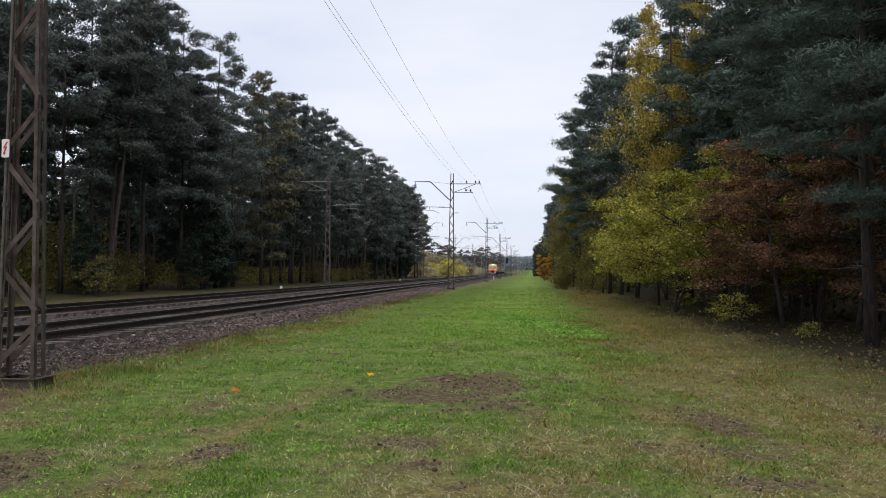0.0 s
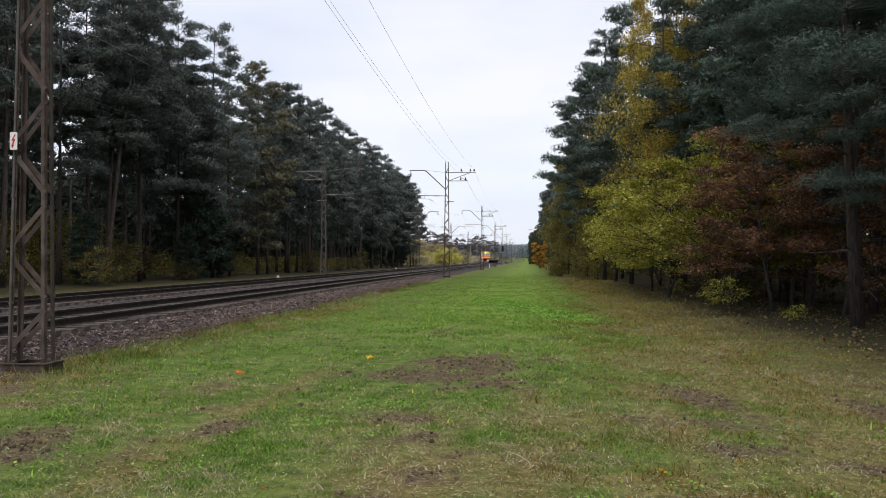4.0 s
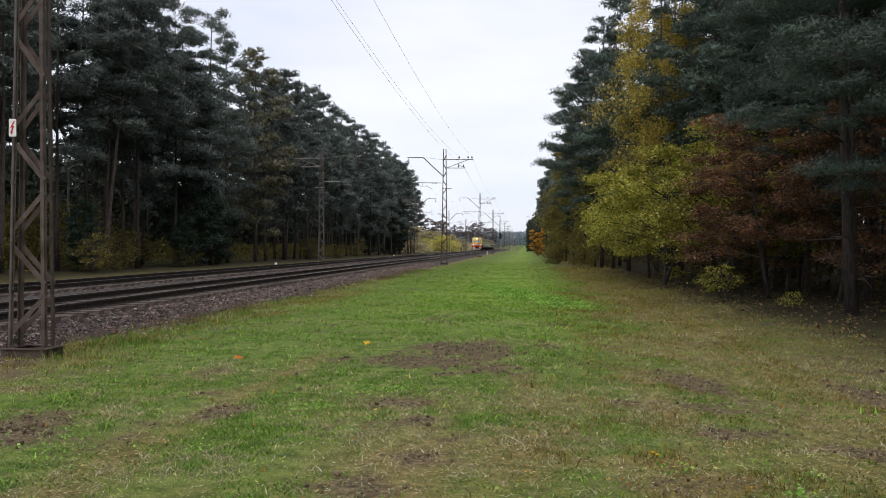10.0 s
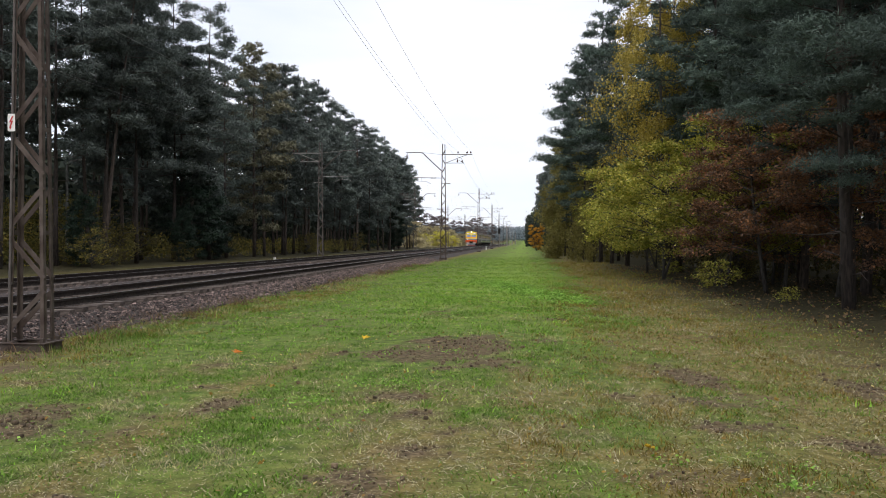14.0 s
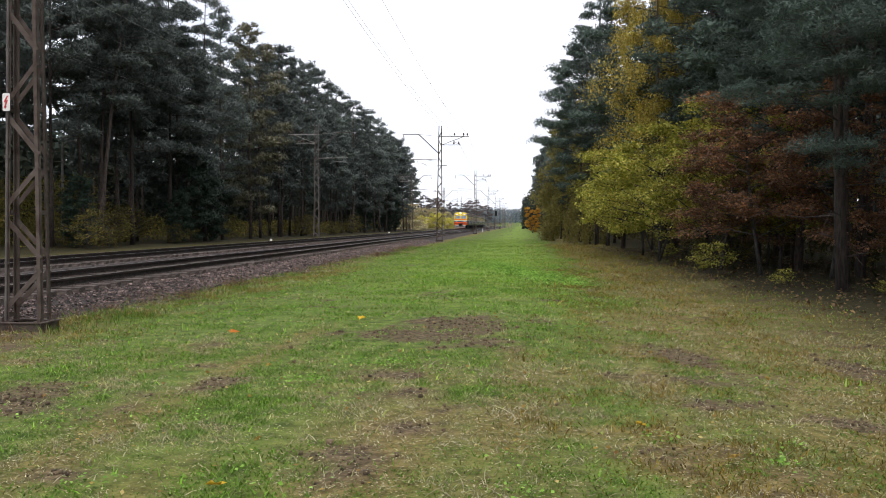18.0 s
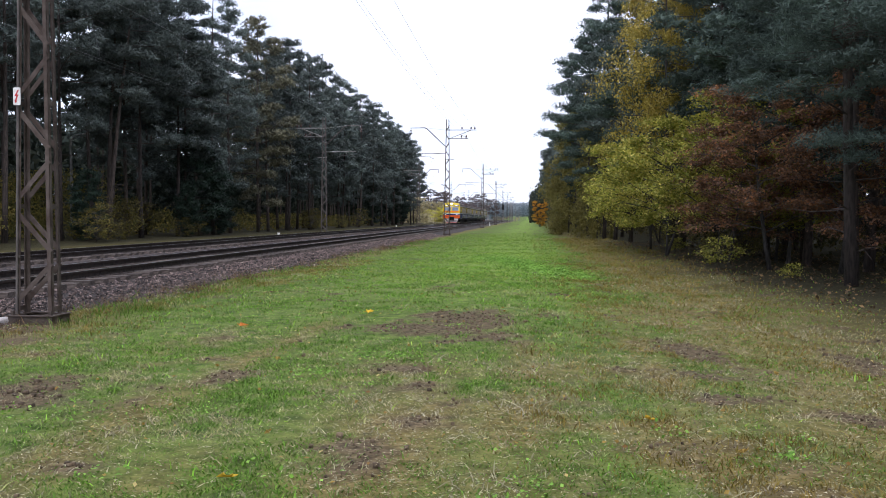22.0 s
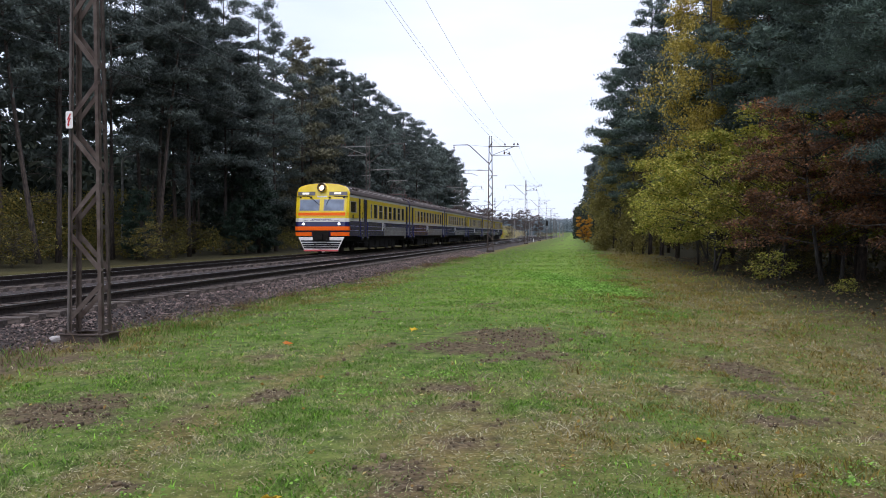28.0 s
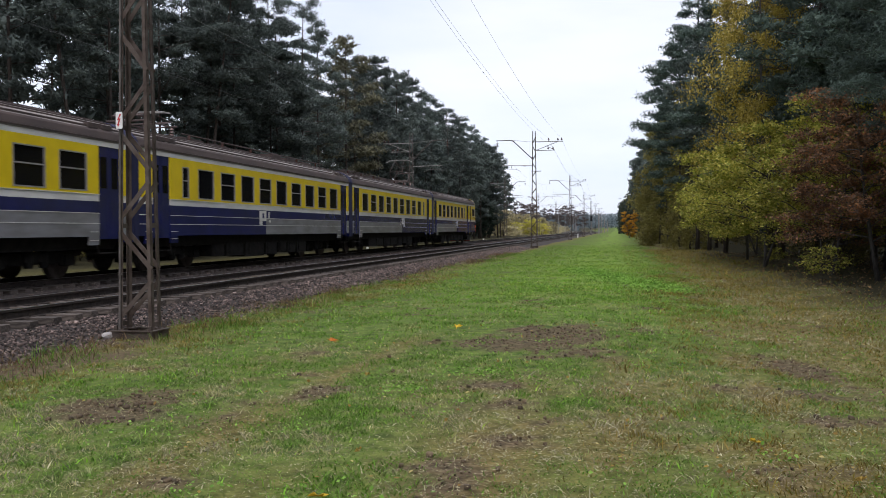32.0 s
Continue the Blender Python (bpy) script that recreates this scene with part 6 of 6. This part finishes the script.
def far_things():
    rnd = random.Random(12)
    olive = broadleaf("olive_bush", 61, 7.0, 3.0, 0.05, OLIVE_LEAF, GREY_BARK, 2600, 0.42, "large olive-brown bush at the end of the pine wood", stems=4, category="shrub")
    willow = broadleaf("willow_bush", 62, 4.6, 2.4, 0.05, WILLOW_LEAF, GREY_BARK, 2400, 0.34, "round bush with bright yellow-green leaves", stems=4, category="shrub")
    bare = broadleaf("bare_tree", 63, 15, 5.0, 0.25, BARE_TWIG, GREY_BARK, 5200, 0.40, "tall nearly leafless brown tree", stems=1)
    settle(olive, -17.8, 204)
    settle(willow, -12.0, 216)
    settle(bare, -33, 345)
    for x, y, s, turn in ((-21, 212, 0.9, 40), (-13.0, 232, 0.72, 100), (-24, 232, 1.1, 10), (-13.5, 262, 0.8, 140), (-19, 270, 1.0, 220), (-12.8, 300, 0.7, 70), (-30, 250, 1.2, 180), (-26, 290, 1.1, 20)):
        put(olive, x, y, turn, s)
    for x, y, s in ((-11.8, 246, 0.8), (-20.5, 250, 0.9), (-15.5, 285, 0.7)):
        put(willow, x, y, rnd.uniform(0, 360), s)
    for x, y, s in ((-27, 352, 0.92), (-40, 360, 1.0), (-13.5, 418, 1.0), (-18, 430, 0.9), (-50, 380, 1.1), (-62, 370, 1.0), (-22, 395, 0.85), (-34, 440, 1.1), (-46, 330, 0.8), (-70, 400, 1.2), (-9, 470, 0.9)):
        put(bare, x, y, rnd.uniform(0, 360), s)
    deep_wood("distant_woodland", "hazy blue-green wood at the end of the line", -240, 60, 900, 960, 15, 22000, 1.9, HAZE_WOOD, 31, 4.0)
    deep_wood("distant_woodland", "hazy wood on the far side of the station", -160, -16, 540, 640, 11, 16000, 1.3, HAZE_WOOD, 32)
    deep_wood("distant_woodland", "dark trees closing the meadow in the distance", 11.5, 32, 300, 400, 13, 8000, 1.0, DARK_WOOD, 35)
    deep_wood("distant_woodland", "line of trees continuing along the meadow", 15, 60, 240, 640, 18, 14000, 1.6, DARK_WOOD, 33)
    deep_wood("hedge", "olive hedge beside the distant tracks", -30, -12, 215, 420, 3.2, 5000, 0.7, OLIVE_LEAF, 34)
    # station lamp posts and masts, pale and thin
    pole = thing("lamp_post", "thin pale concrete lamp post in the distant station", "lamp post", pose(-12.5, 330, -0.4), "distant lamp posts")
    part("shaft", Shape().tube((0, 0, 0), (0, 0, 7.6), 0.14, 0.08, 8), GREY_STEEL, pole)
    part("arm", Shape().tube((0, 0, 7.5), (1.0, 0, 7.9), 0.05, n=6), GREY_STEEL, pole)
    part("lamp_head", Shape().box(1.2, 0, 7.9, 0.6, 0.22, 0.12, chamfer=0.05), WHITE_PAINT, pole)
    for k in range(14):
        copy_thing(pole, pose(-13 + 4 * rnd.random() if k % 2 else 3.4 + 3 * rnd.random(), 300 + 22 * k, -0.4, 0, 0, 0 if k % 2 else 180))
    platform = thing("station_platform", "low grey concrete platform beside the distant track", "platform", pose(-11.2, 420, -0.45))
    part("slab", Shape().box(0, 0, 0.45, 3.2, 130, 0.9, chamfer=0.1), CONCRETE, platform)
    part("edge_line", Shape().box(1.45, 0, 0.905, 0.12, 129, 0.012), WHITE_PAINT, platform)
    signal = thing("railway_signal", "dark colour-light signal on a slim post by the track", "signal", pose(2.4, 262, -0.45))
    part("post", Shape().tube((0, 0, 0), (0, 0, 5.6), 0.09, n=8), GREY_STEEL, signal)
    part("head", Shape().box(0, 0, 5.2, 0.7, 0.2, 1.7, chamfer=0.05), RUBBER, signal)
    part("ladder", Shape().box(0.22, 0.1, 2.6, 0.03, 0.03, 5.0).box(-0.22, 0.1, 2.6, 0.03, 0.03, 5.0), GREY_STEEL, signal)
    for x, y, h in ((-9.7, 209, 1.5), (-9.7, 121, 0.5), (-9.6, 62, 0.45), (1.9, 176, 0.8)):
        post = thing("marker_post", "small white-painted concrete marker post by the track", "post", pose(x, y, -0.5), "marker posts")
        part("stone", Shape().box(0, 0, h / 2, 0.18, 0.18, h, chamfer=0.03), WHITE_PAINT, post)
        part("cap", Shape().box(0, 0, h + 0.03, 0.14, 0.14, 0.06, chamfer=0.03), CONCRETE, post)
    lamp = thing("street_lamp", "grey concrete street lamp inside the pine wood", "lamp post", pose(-24, 57.5, -0.4))
    part("shaft", Shape().tube((0, 0, 0), (0, 0, 7.2), 0.13, 0.08, 8), GREY_STEEL, lamp)
    part("arm", Shape().path([(0, 0, 7.1), (0.3, 0, 7.5), (1.0, 0, 7.6)], [0.05, 0.04, 0.04], 6), GREY_STEEL, lamp)
    part("lamp_head", Shape().box(1.2, 0, 7.58, 0.55, 0.22, 0.12, chamfer=0.05), WHITE_PAINT, lamp)


far_things()


# ---- grass, litter and soil, joined as stuff ----


def grass_layer(name, label, material, n, seed, pick, height, width, x0=1.9, x1=19.5, y0=2.6, y1=22.0, power=1.6, lean=0.5):
    """Grass blades standing on the ground where pick() says so."""
    r = np.random.RandomState(seed)
    x, y = r.uniform(x0, x1, n), y0 + (y1 - y0) * r.rand(n) ** power
    keep = r.rand(n) < pick(x, y)
    x, y = x[keep], y[keep]
    n = len(x)
    z = ground_z(x, y) - 0.005
    h = height * r.uniform(0.45, 1.3, n) * (0.30 + 2.6 * np.clip(rough_noise(x, y, 0.55, seed + 3) - 0.22, 0, 1) ** 1.3 * 1.5)
    w = width * r.uniform(0.6, 1.3, n) * (1 + y / 30)
    az = r.rand(n) * 6.283
    tilt = r.normal(size=(n, 2)) * lean
    side = np.stack([np.cos(az) * w / 2, np.sin(az) * w / 2, 0 * w], -1)
    foot = np.stack([x, y, z], -1)
    bend = np.stack([tilt[:, 0] * h * 0.35, tilt[:, 1] * h * 0.35, h * 0.6], -1)
    tip = np.stack([tilt[:, 0] * h, tilt[:, 1] * h, h], -1)
    co = np.stack([foot - side, foot + side, foot + bend + side * 0.7, foot + bend - side * 0.7, foot + tip], 1).reshape(-1, 3)
    i = 5 * np.arange(n)[:, None]
    fa = np.concatenate([i + [0, 1, 2], i + [0, 2, 3], i + [3, 2, 4]], 0)
    tagged(new(name, arrays(name, co, fa, material)), label, "grass", kind="stuff")


def green_pick(x, y):
    soil, dry, lush, litter = cover(x, y)
    return np.clip((1 - soil * 0.8) * (1 - 0.75 * dry) * (1 - litter) * (0.05 + 1.3 * np.clip((rough_noise(x, y, 0.5, 91) - 0.30) * 3.2, 0, 1)) * np.clip((28 - y) / 10, 0, 1), 0, 1)


def meadow_pick(x, y):
    soil, dry, lush, litter = cover(x, y)
    return np.clip((1 - dry) * (1 - litter) * (0.1 + 1.6 * rough_noise(x, y, 2.2, 92)), 0, 1)


def dry_pick(x, y):
    soil, dry, lush, litter = cover(x, y)
    return np.clip((1 - soil * 0.8) * (0.10 + 0.9 * dry) * (1 - litter) * (0.25 + 1.2 * rough_noise(x, y, 0.9, 95)), 0, 1)


def olive_pick(x, y):
    soil, dry, lush, litter = cover(x, y)
    band = np.exp(-((x - 10.55 - 0.02 * y) / 0.75) ** 2) + 0.8 * np.exp(-((x - 13.0 - 0.02 * y) / 0.5) ** 2) + 0.30 * np.clip((x - 10.5) / 1.0, 0, 1)
    side = band + np.clip((4.2 - x) / 1.0, 0, 1) + 0.45 * dry * np.clip((14 - y) / 4, 0, 1) * np.clip((x - 8.8) / 1.6, 0, 1)
    return np.clip((1 - soil) * side * (1 - litter) * np.clip((rough_noise(x, y, 0.6, 97) - 0.30) * 3.5, 0, 1), 0, 1)


def toe_pick(x, y):
    return np.clip(1.2 - np.abs(x - 2.5) / 0.8, 0, 1) * np.clip((rough_noise(x, y, 1.6, 99) - 0.30) * 3, 0, 1)


def lush_pick(x, y):
    soil, dry, lush, litter = cover(x, y)
    return np.clip((1 - soil) * (1 - dry) * (0.25 + lush) * (rough_noise(x, y, 0.9, 93) - 0.36) * 4.0, 0, 1)


grass_layer("green_grass", "short mown green grass", GRASS, 330000, 1, green_pick, 0.026, 0.0095, y1=28, power=1.7, lean=0.9)
grass_layer("turf", "thick short turf of mixed green and bleached blades", TURF, 190000, 23, lambda x, y: np.clip((1 - 0.85 * cover(x, y)[0]) * (1 - 0.6 * cover(x, y)[1]) * np.clip((13 - y) / 5, 0, 1) * np.clip((x - 3.0) / 0.8, 0, 1), 0, 1), 0.021, 0.0085, x0=3.0, x1=15.5, y0=3.0, y1=13.0, power=1.35, lean=1.2)
grass_layer("lush_grass", "bright green grass in denser tufts", LUSH_GRASS, 150000, 9, lush_pick, 0.038, 0.011, y1=40, lean=0.8)
grass_layer("dry_grass", "dry straw-coloured grass among the green", DRY_GRASS, 130000, 2, dry_pick, 0.026, 0.009, y1=30, lean=1.4)
grass_layer("olive_grass", "longer olive-coloured grass in tussocks", OLIVE_GRASS, 300000, 3, olive_pick, 0.040, 0.008, y1=32, lean=0.9)
grass_layer("toe_grass", "fading grass along the foot of the ballast", GRASS, 30000, 4, toe_pick, 0.085, 0.008, x0=1.3, x1=3.8, y0=4.0, y1=60, power=1.7, lean=0.8)
grass_layer("dead_weeds", "dead brown weeds on the ballast shoulder", LITTER, 30000, 17, lambda x, y: toe_pick(x + 0.5, y + 3) * (rough_noise(x, y, 0.7, 98) > 0.48), 0.12, 0.007, x0=0.9, x1=3.2, y0=4.0, y1=60, power=1.7, lean=0.7)
grass_layer("far_grass", "green meadow grass running along the line", LUSH_GRASS, 110000, 5, lambda x, y: meadow_pick(x, y) * np.clip((x - 2.2) / 0.8, 0, 1) * np.clip((y - 13) / 12, 0, 1) * np.clip((95 - y) / 50, 0, 1), 0.055, 0.010, y0=13, y1=95, power=1.5, lean=1.0)
grass_layer("far_dry_grass", "dry grass and litter at the wood's edge", OLIVE_GRASS, 50000, 6, lambda x, y: dry_pick(x, y) * np.clip((y - 14) / 10, 0, 1), 0.08, 0.010, x0=10, x1=21, y0=14, y1=70, power=1.3, lean=1.1)
grass_layer("mown_grass", "short mown grass around the viewpoint", GRASS, 22000, 19, lambda x, y: 0.3 + 0.9 * rough_noise(x, y, 0.8, 91), 0.034, 0.0075, x0=2.5, x1=17, y0=-9, y1=2.8, power=0.6, lean=0.9)


def broad_leaves():
    """Patches of low broad-leaved weeds."""
    r = np.random.RandomState(14)
    spots = [(8.4 + 0.36 * k, 33.5 - 1.45 * k, 0.9, 1.5, 650, 0.06) for k in range(8)]
    spots += [(8.0, 9.3, 0.7, 0.35, 420, 0.028), (7.3, 8.3, 0.35, 0.3, 160, 0.028), (6.9, 6.5, 0.4, 0.3, 70, 0.025), (10.2, 12.6, 0.6, 0.5, 160, 0.028),
              (5.6, 6.2, 0.6, 0.5, 110, 0.026)]
    for _ in range(150):
        spots.append((r.uniform(4, 13), 4 + 34 * r.rand() ** 1.3, r.uniform(0.10, 0.35), r.uniform(0.08, 0.30), r.randint(12, 40), r.uniform(0.022, 0.036)))
    cs, sizes = [], []
    for x, y, a, b, n, size in spots:
        px, py = x + r.normal(size=n) * a * 0.5, y + r.normal(size=n) * b * 0.5
        cs.append(np.stack([px, py, ground_z(px, py) + 0.02 + 0.06 * r.rand(n)], -1))
        sizes.append(np.full((n, 1), size))
    c = np.concatenate(cs)
    co, fa = leaves(r, c, 1.0, flat=0.35)
    mid = np.repeat(c, 4, 0)
    co = mid + (co - mid) * np.repeat(np.concatenate(sizes), 4, 0)
    tagged(new("broadleaf_weeds", arrays("broadleaf_weeds", co, fa, CLOVER)), "patches of low bright green broad-leaved weeds", "plant", kind="stuff")


def fallen_leaves():
    r = np.random.RandomState(15)
    n = 1300
    x, y = r.uniform(4.0, 17.5, n), 3 + 26 * r.rand(n) ** 1.3
    c = np.stack([x, y, ground_z(x, y) + 0.035 + 0.03 * r.rand(n)], -1)
    co, fa = leaves(r, c, 0.038, flat=0.25)
    tagged(new("leaf_litter", arrays("leaf_litter", co, fa, DRY_LEAF)), "small fallen birch leaves scattered over the grass", "leaves", kind="stuff")
    n = 5000
    x, y = 15.2 + 9 * r.rand(n), r.uniform(13, 60, n)
    c = np.stack([x, y, ground_z(x, y) + 0.02 + 0.03 * r.rand(n)], -1)
    co, fa = leaves(r, c, 0.09, flat=0.3)
    tagged(new("forest_litter", arrays("forest_litter", co, fa, LITTER)), "brown leaf litter under the trees", "leaves", kind="stuff")


def clippings():
    """Dry cut stalks lying flat on the mown grass."""
    r = np.random.RandomState(18)
    n = 90000
    x, y = r.uniform(3.2, 15.5, n), 2.6 + 19 * r.rand(n) ** 1.5
    keep = r.rand(n) < np.clip(0.15 + 1.1 * cover(x, y)[1] + 0.5 * (rough_noise(x, y, 0.9, 62) - 0.4), 0, 1) * (0.3 + rough_noise(x, y, 0.5, 63))
    x, y = x[keep], y[keep]
    n = len(x)
    az, ln, w = r.rand(n) * 6.283, r.uniform(0.014, 0.042, n), r.uniform(0.003, 0.0065, n)
    d = np.stack([np.cos(az) * ln, np.sin(az) * ln, r.uniform(-0.12, 0.25, n) * ln], -1)
    s = np.stack([-np.sin(az) * w, np.cos(az) * w, 0 * w], -1)
    c = np.stack([x, y, ground_z(x, y) + 0.012 + 0.022 * r.rand(n)], -1)
    co = np.stack([c - s, c + s, c + d], 1).reshape(-1, 3)
    tagged(new("grass_clippings", arrays("grass_clippings", co, np.arange(len(co)).reshape(-1, 3), DRY_GRASS)), "pale dry grass cuttings lying on the meadow", "grass", kind="stuff")


clippings()


def maple_leaf(x, y, size, material, label, turn):
    """One large five-pointed leaf lying on the grass."""
    s = Shape()
    tips = 5
    pts = [(0, 0, 0.010)]
    for k in range(tips * 2 + 1):
        a = radians(-150 + 300 * k / (tips * 2)) + math.pi / 2
        d = size * (0.5 if k % 2 == 0 else 0.24)
        pts.append((math.cos(a) * d, math.sin(a) * d, 0.03 * abs(math.sin(a * 2.3)) + 0.004))
    low = [(a, b, c - 0.003) for a, b, c in pts]
    n = len(pts)
    faces = [(0, k, k + 1) for k in range(1, n - 1)] + [(n, n + k + 1, n + k) for k in range(1, n - 1)] + [(k, n + k, n + k + 1, k + 1) for k in range(1, n - 1)]
    s.add(pts + low, faces)
    z = float(ground_z(np.array([x]), np.array([y]))[0]) + 0.045
    leaf = thing("maple_leaf", label, "leaf", pose(x, y, z, 14, -10, turn), "large fallen leaves")
    part("blade", s, material, leaf)
    part("stalk", Shape().tube((0, 0, 0.004), (0.0, -size * 0.55, 0.012), 0.003, n=5), DRY_LEAF, leaf)


def clods():
    """Crumbs of dug soil on the bare patches."""
    r = np.random.RandomState(16)
    base = np.array([(-1, -1, -1), (1, -1, -1), (1, 1, -1), (-1, 1, -1), (-1, -1, 1), (1, -1, 1), (1, 1, 1), (-1, 1, 1)], float)
    quads = np.array([(0, 3, 2, 1), (4, 5, 6, 7), (0, 1, 5, 4), (1, 2, 6, 5), (2, 3, 7, 6), (3, 0, 4, 7)])
    n = 34000
    x, y = r.uniform(3.5, 15, n), r.uniform(4, 19, n)
    keep = r.rand(n) < np.clip(cover(x, y)[0] - 0.25, 0, 1)
    x, y = x[keep], y[keep]
    n = len(x)
    size = 0.006 + 0.022 * r.rand(n) ** 4
    pts = base[None] * r.uniform(0.5, 1.0, (n, 8, 3)) * size[:, None, None]
    co = (pts + np.stack([x, y, ground_z(x, y) + 0.012], -1)[:, None]).reshape(-1, 3)
    tagged(new("soil_crumbs", arrays("soil_crumbs", co, (quads[None] + 8 * np.arange(n)[:, None, None]).reshape(-1, 4), SOIL_CLOD)), "crumbs of dark dug soil on the bare patches", "soil", kind="stuff")


broad_leaves()
fallen_leaves()
clods()
maple_leaf(7.02, 13.05, 0.17, MAPLE_YELLOW, "large yellow maple leaf lying on the grass", 20)
maple_leaf(5.47, 11.39, 0.17, MAPLE_ORANGE, "large orange maple leaf lying on the grass", 80)
maple_leaf(7.71, 4.80, 0.13, MAPLE_YELLOW, "yellow maple leaf lying on short grass", 200)
maple_leaf(10.56, 6.62, 0.10, MAPLE_YELLOW, "small yellow leaf caught in the grass", 140)
maple_leaf(6.75, 8.95, 0.075, DRY_LEAF, "pale birch leaf on the grass", 10)
maple_leaf(12.22, 8.9, 0.06, DRY_LEAF, "small brown leaf on the dry grass", 50)
maple_leaf(11.07, 5.71, 0.08, DRY_LEAF, "pale yellow leaf on the dry grass", 250)
maple_leaf(7.64, 5.85, 0.06, DRY_LEAF, "pale birch leaf beside bare soil", 300)


def pale_stone(x, y, size):
    """A pale rounded stone lying beside the mast's base."""
    bm = bmesh.new()
    bmesh.ops.create_icosphere(bm, subdivisions=2, radius=size)
    rnd = random.Random(4)
    for v in bm.verts:
        v.co *= rnd.uniform(0.86, 1.08)
        v.co.z *= 0.72
        v.co.x *= 1.2
    me = bpy.data.meshes.new("stone")
    bm.to_mesh(me)
    bm.free()
    me.materials.append(PALE_ROCK)
    z = float(ground_z(np.array([x]), np.array([y]))[0])
    tagged(new("stone", me), "pale grey stone lying beside the mast base", "stone").matrix_basis = pose(x, y, z + 0.04)


PALE_ROCK = mat("pale_field_stone", (0.42, 0.40, 0.38), (0.28, 0.26, 0.25), 0.9, scale=9, bump=0.5)
pale_stone(1.68, 11.55, 0.095)


# ---- what moves ----
# The front face's place along the line, second by second.
FACE = [(0, 348), (4, 321), (9, 284.5), (13, 258.5), (17, 229), (18.5, 216.5), (20, 202), (21, 188), (22, 171.5), (23, 153), (24, 133.5), (25, 113), (26, 92), (27, 71),
        (28, 49.9), (29, 28.0), (29.5, 16.9), (30, 6.2), (31, -15.95), (32, -38.6)]


def motions():
    rows = [(t, y) for t, y in FACE]
    for i, (car, turn) in enumerate(zip(cars, CAR_TURN)):
        walk(car, [(t, pose(FAR_MID, y + 9.9 + 20.1 * i, 0, 0, 0, turn)) for t, y in rows])
    # wheels roll without slipping: a row for every 0.6 m of way
    ts, ys = [t for t, _ in rows], [y for _, y in rows]
    turns, last = [(0.0, 0.0)], ys[0]
    for k in range(1, int(32 * FPS) + 1):
        t = k / FPS
        y = float(np.interp(t, ts, ys))
        if last - y > 0.35 or k == 32 * FPS:
            turns.append((t, (ys[0] - y) / 0.475))
            last = y
    for car, turn in zip(cars, CAR_TURN):
        way = 1 if turn == 0 else -1
        for bogie in (p for p in car.children if p.name.startswith("bogie")):
            for wheel in bogie.children:
                x, y, z = wheel.matrix_basis.translation
                walk(wheel, [(t, Matrix.Translation((x, y, z)) @ Matrix.Rotation(way * a, 4, "X")) for t, a in turns])


motions()
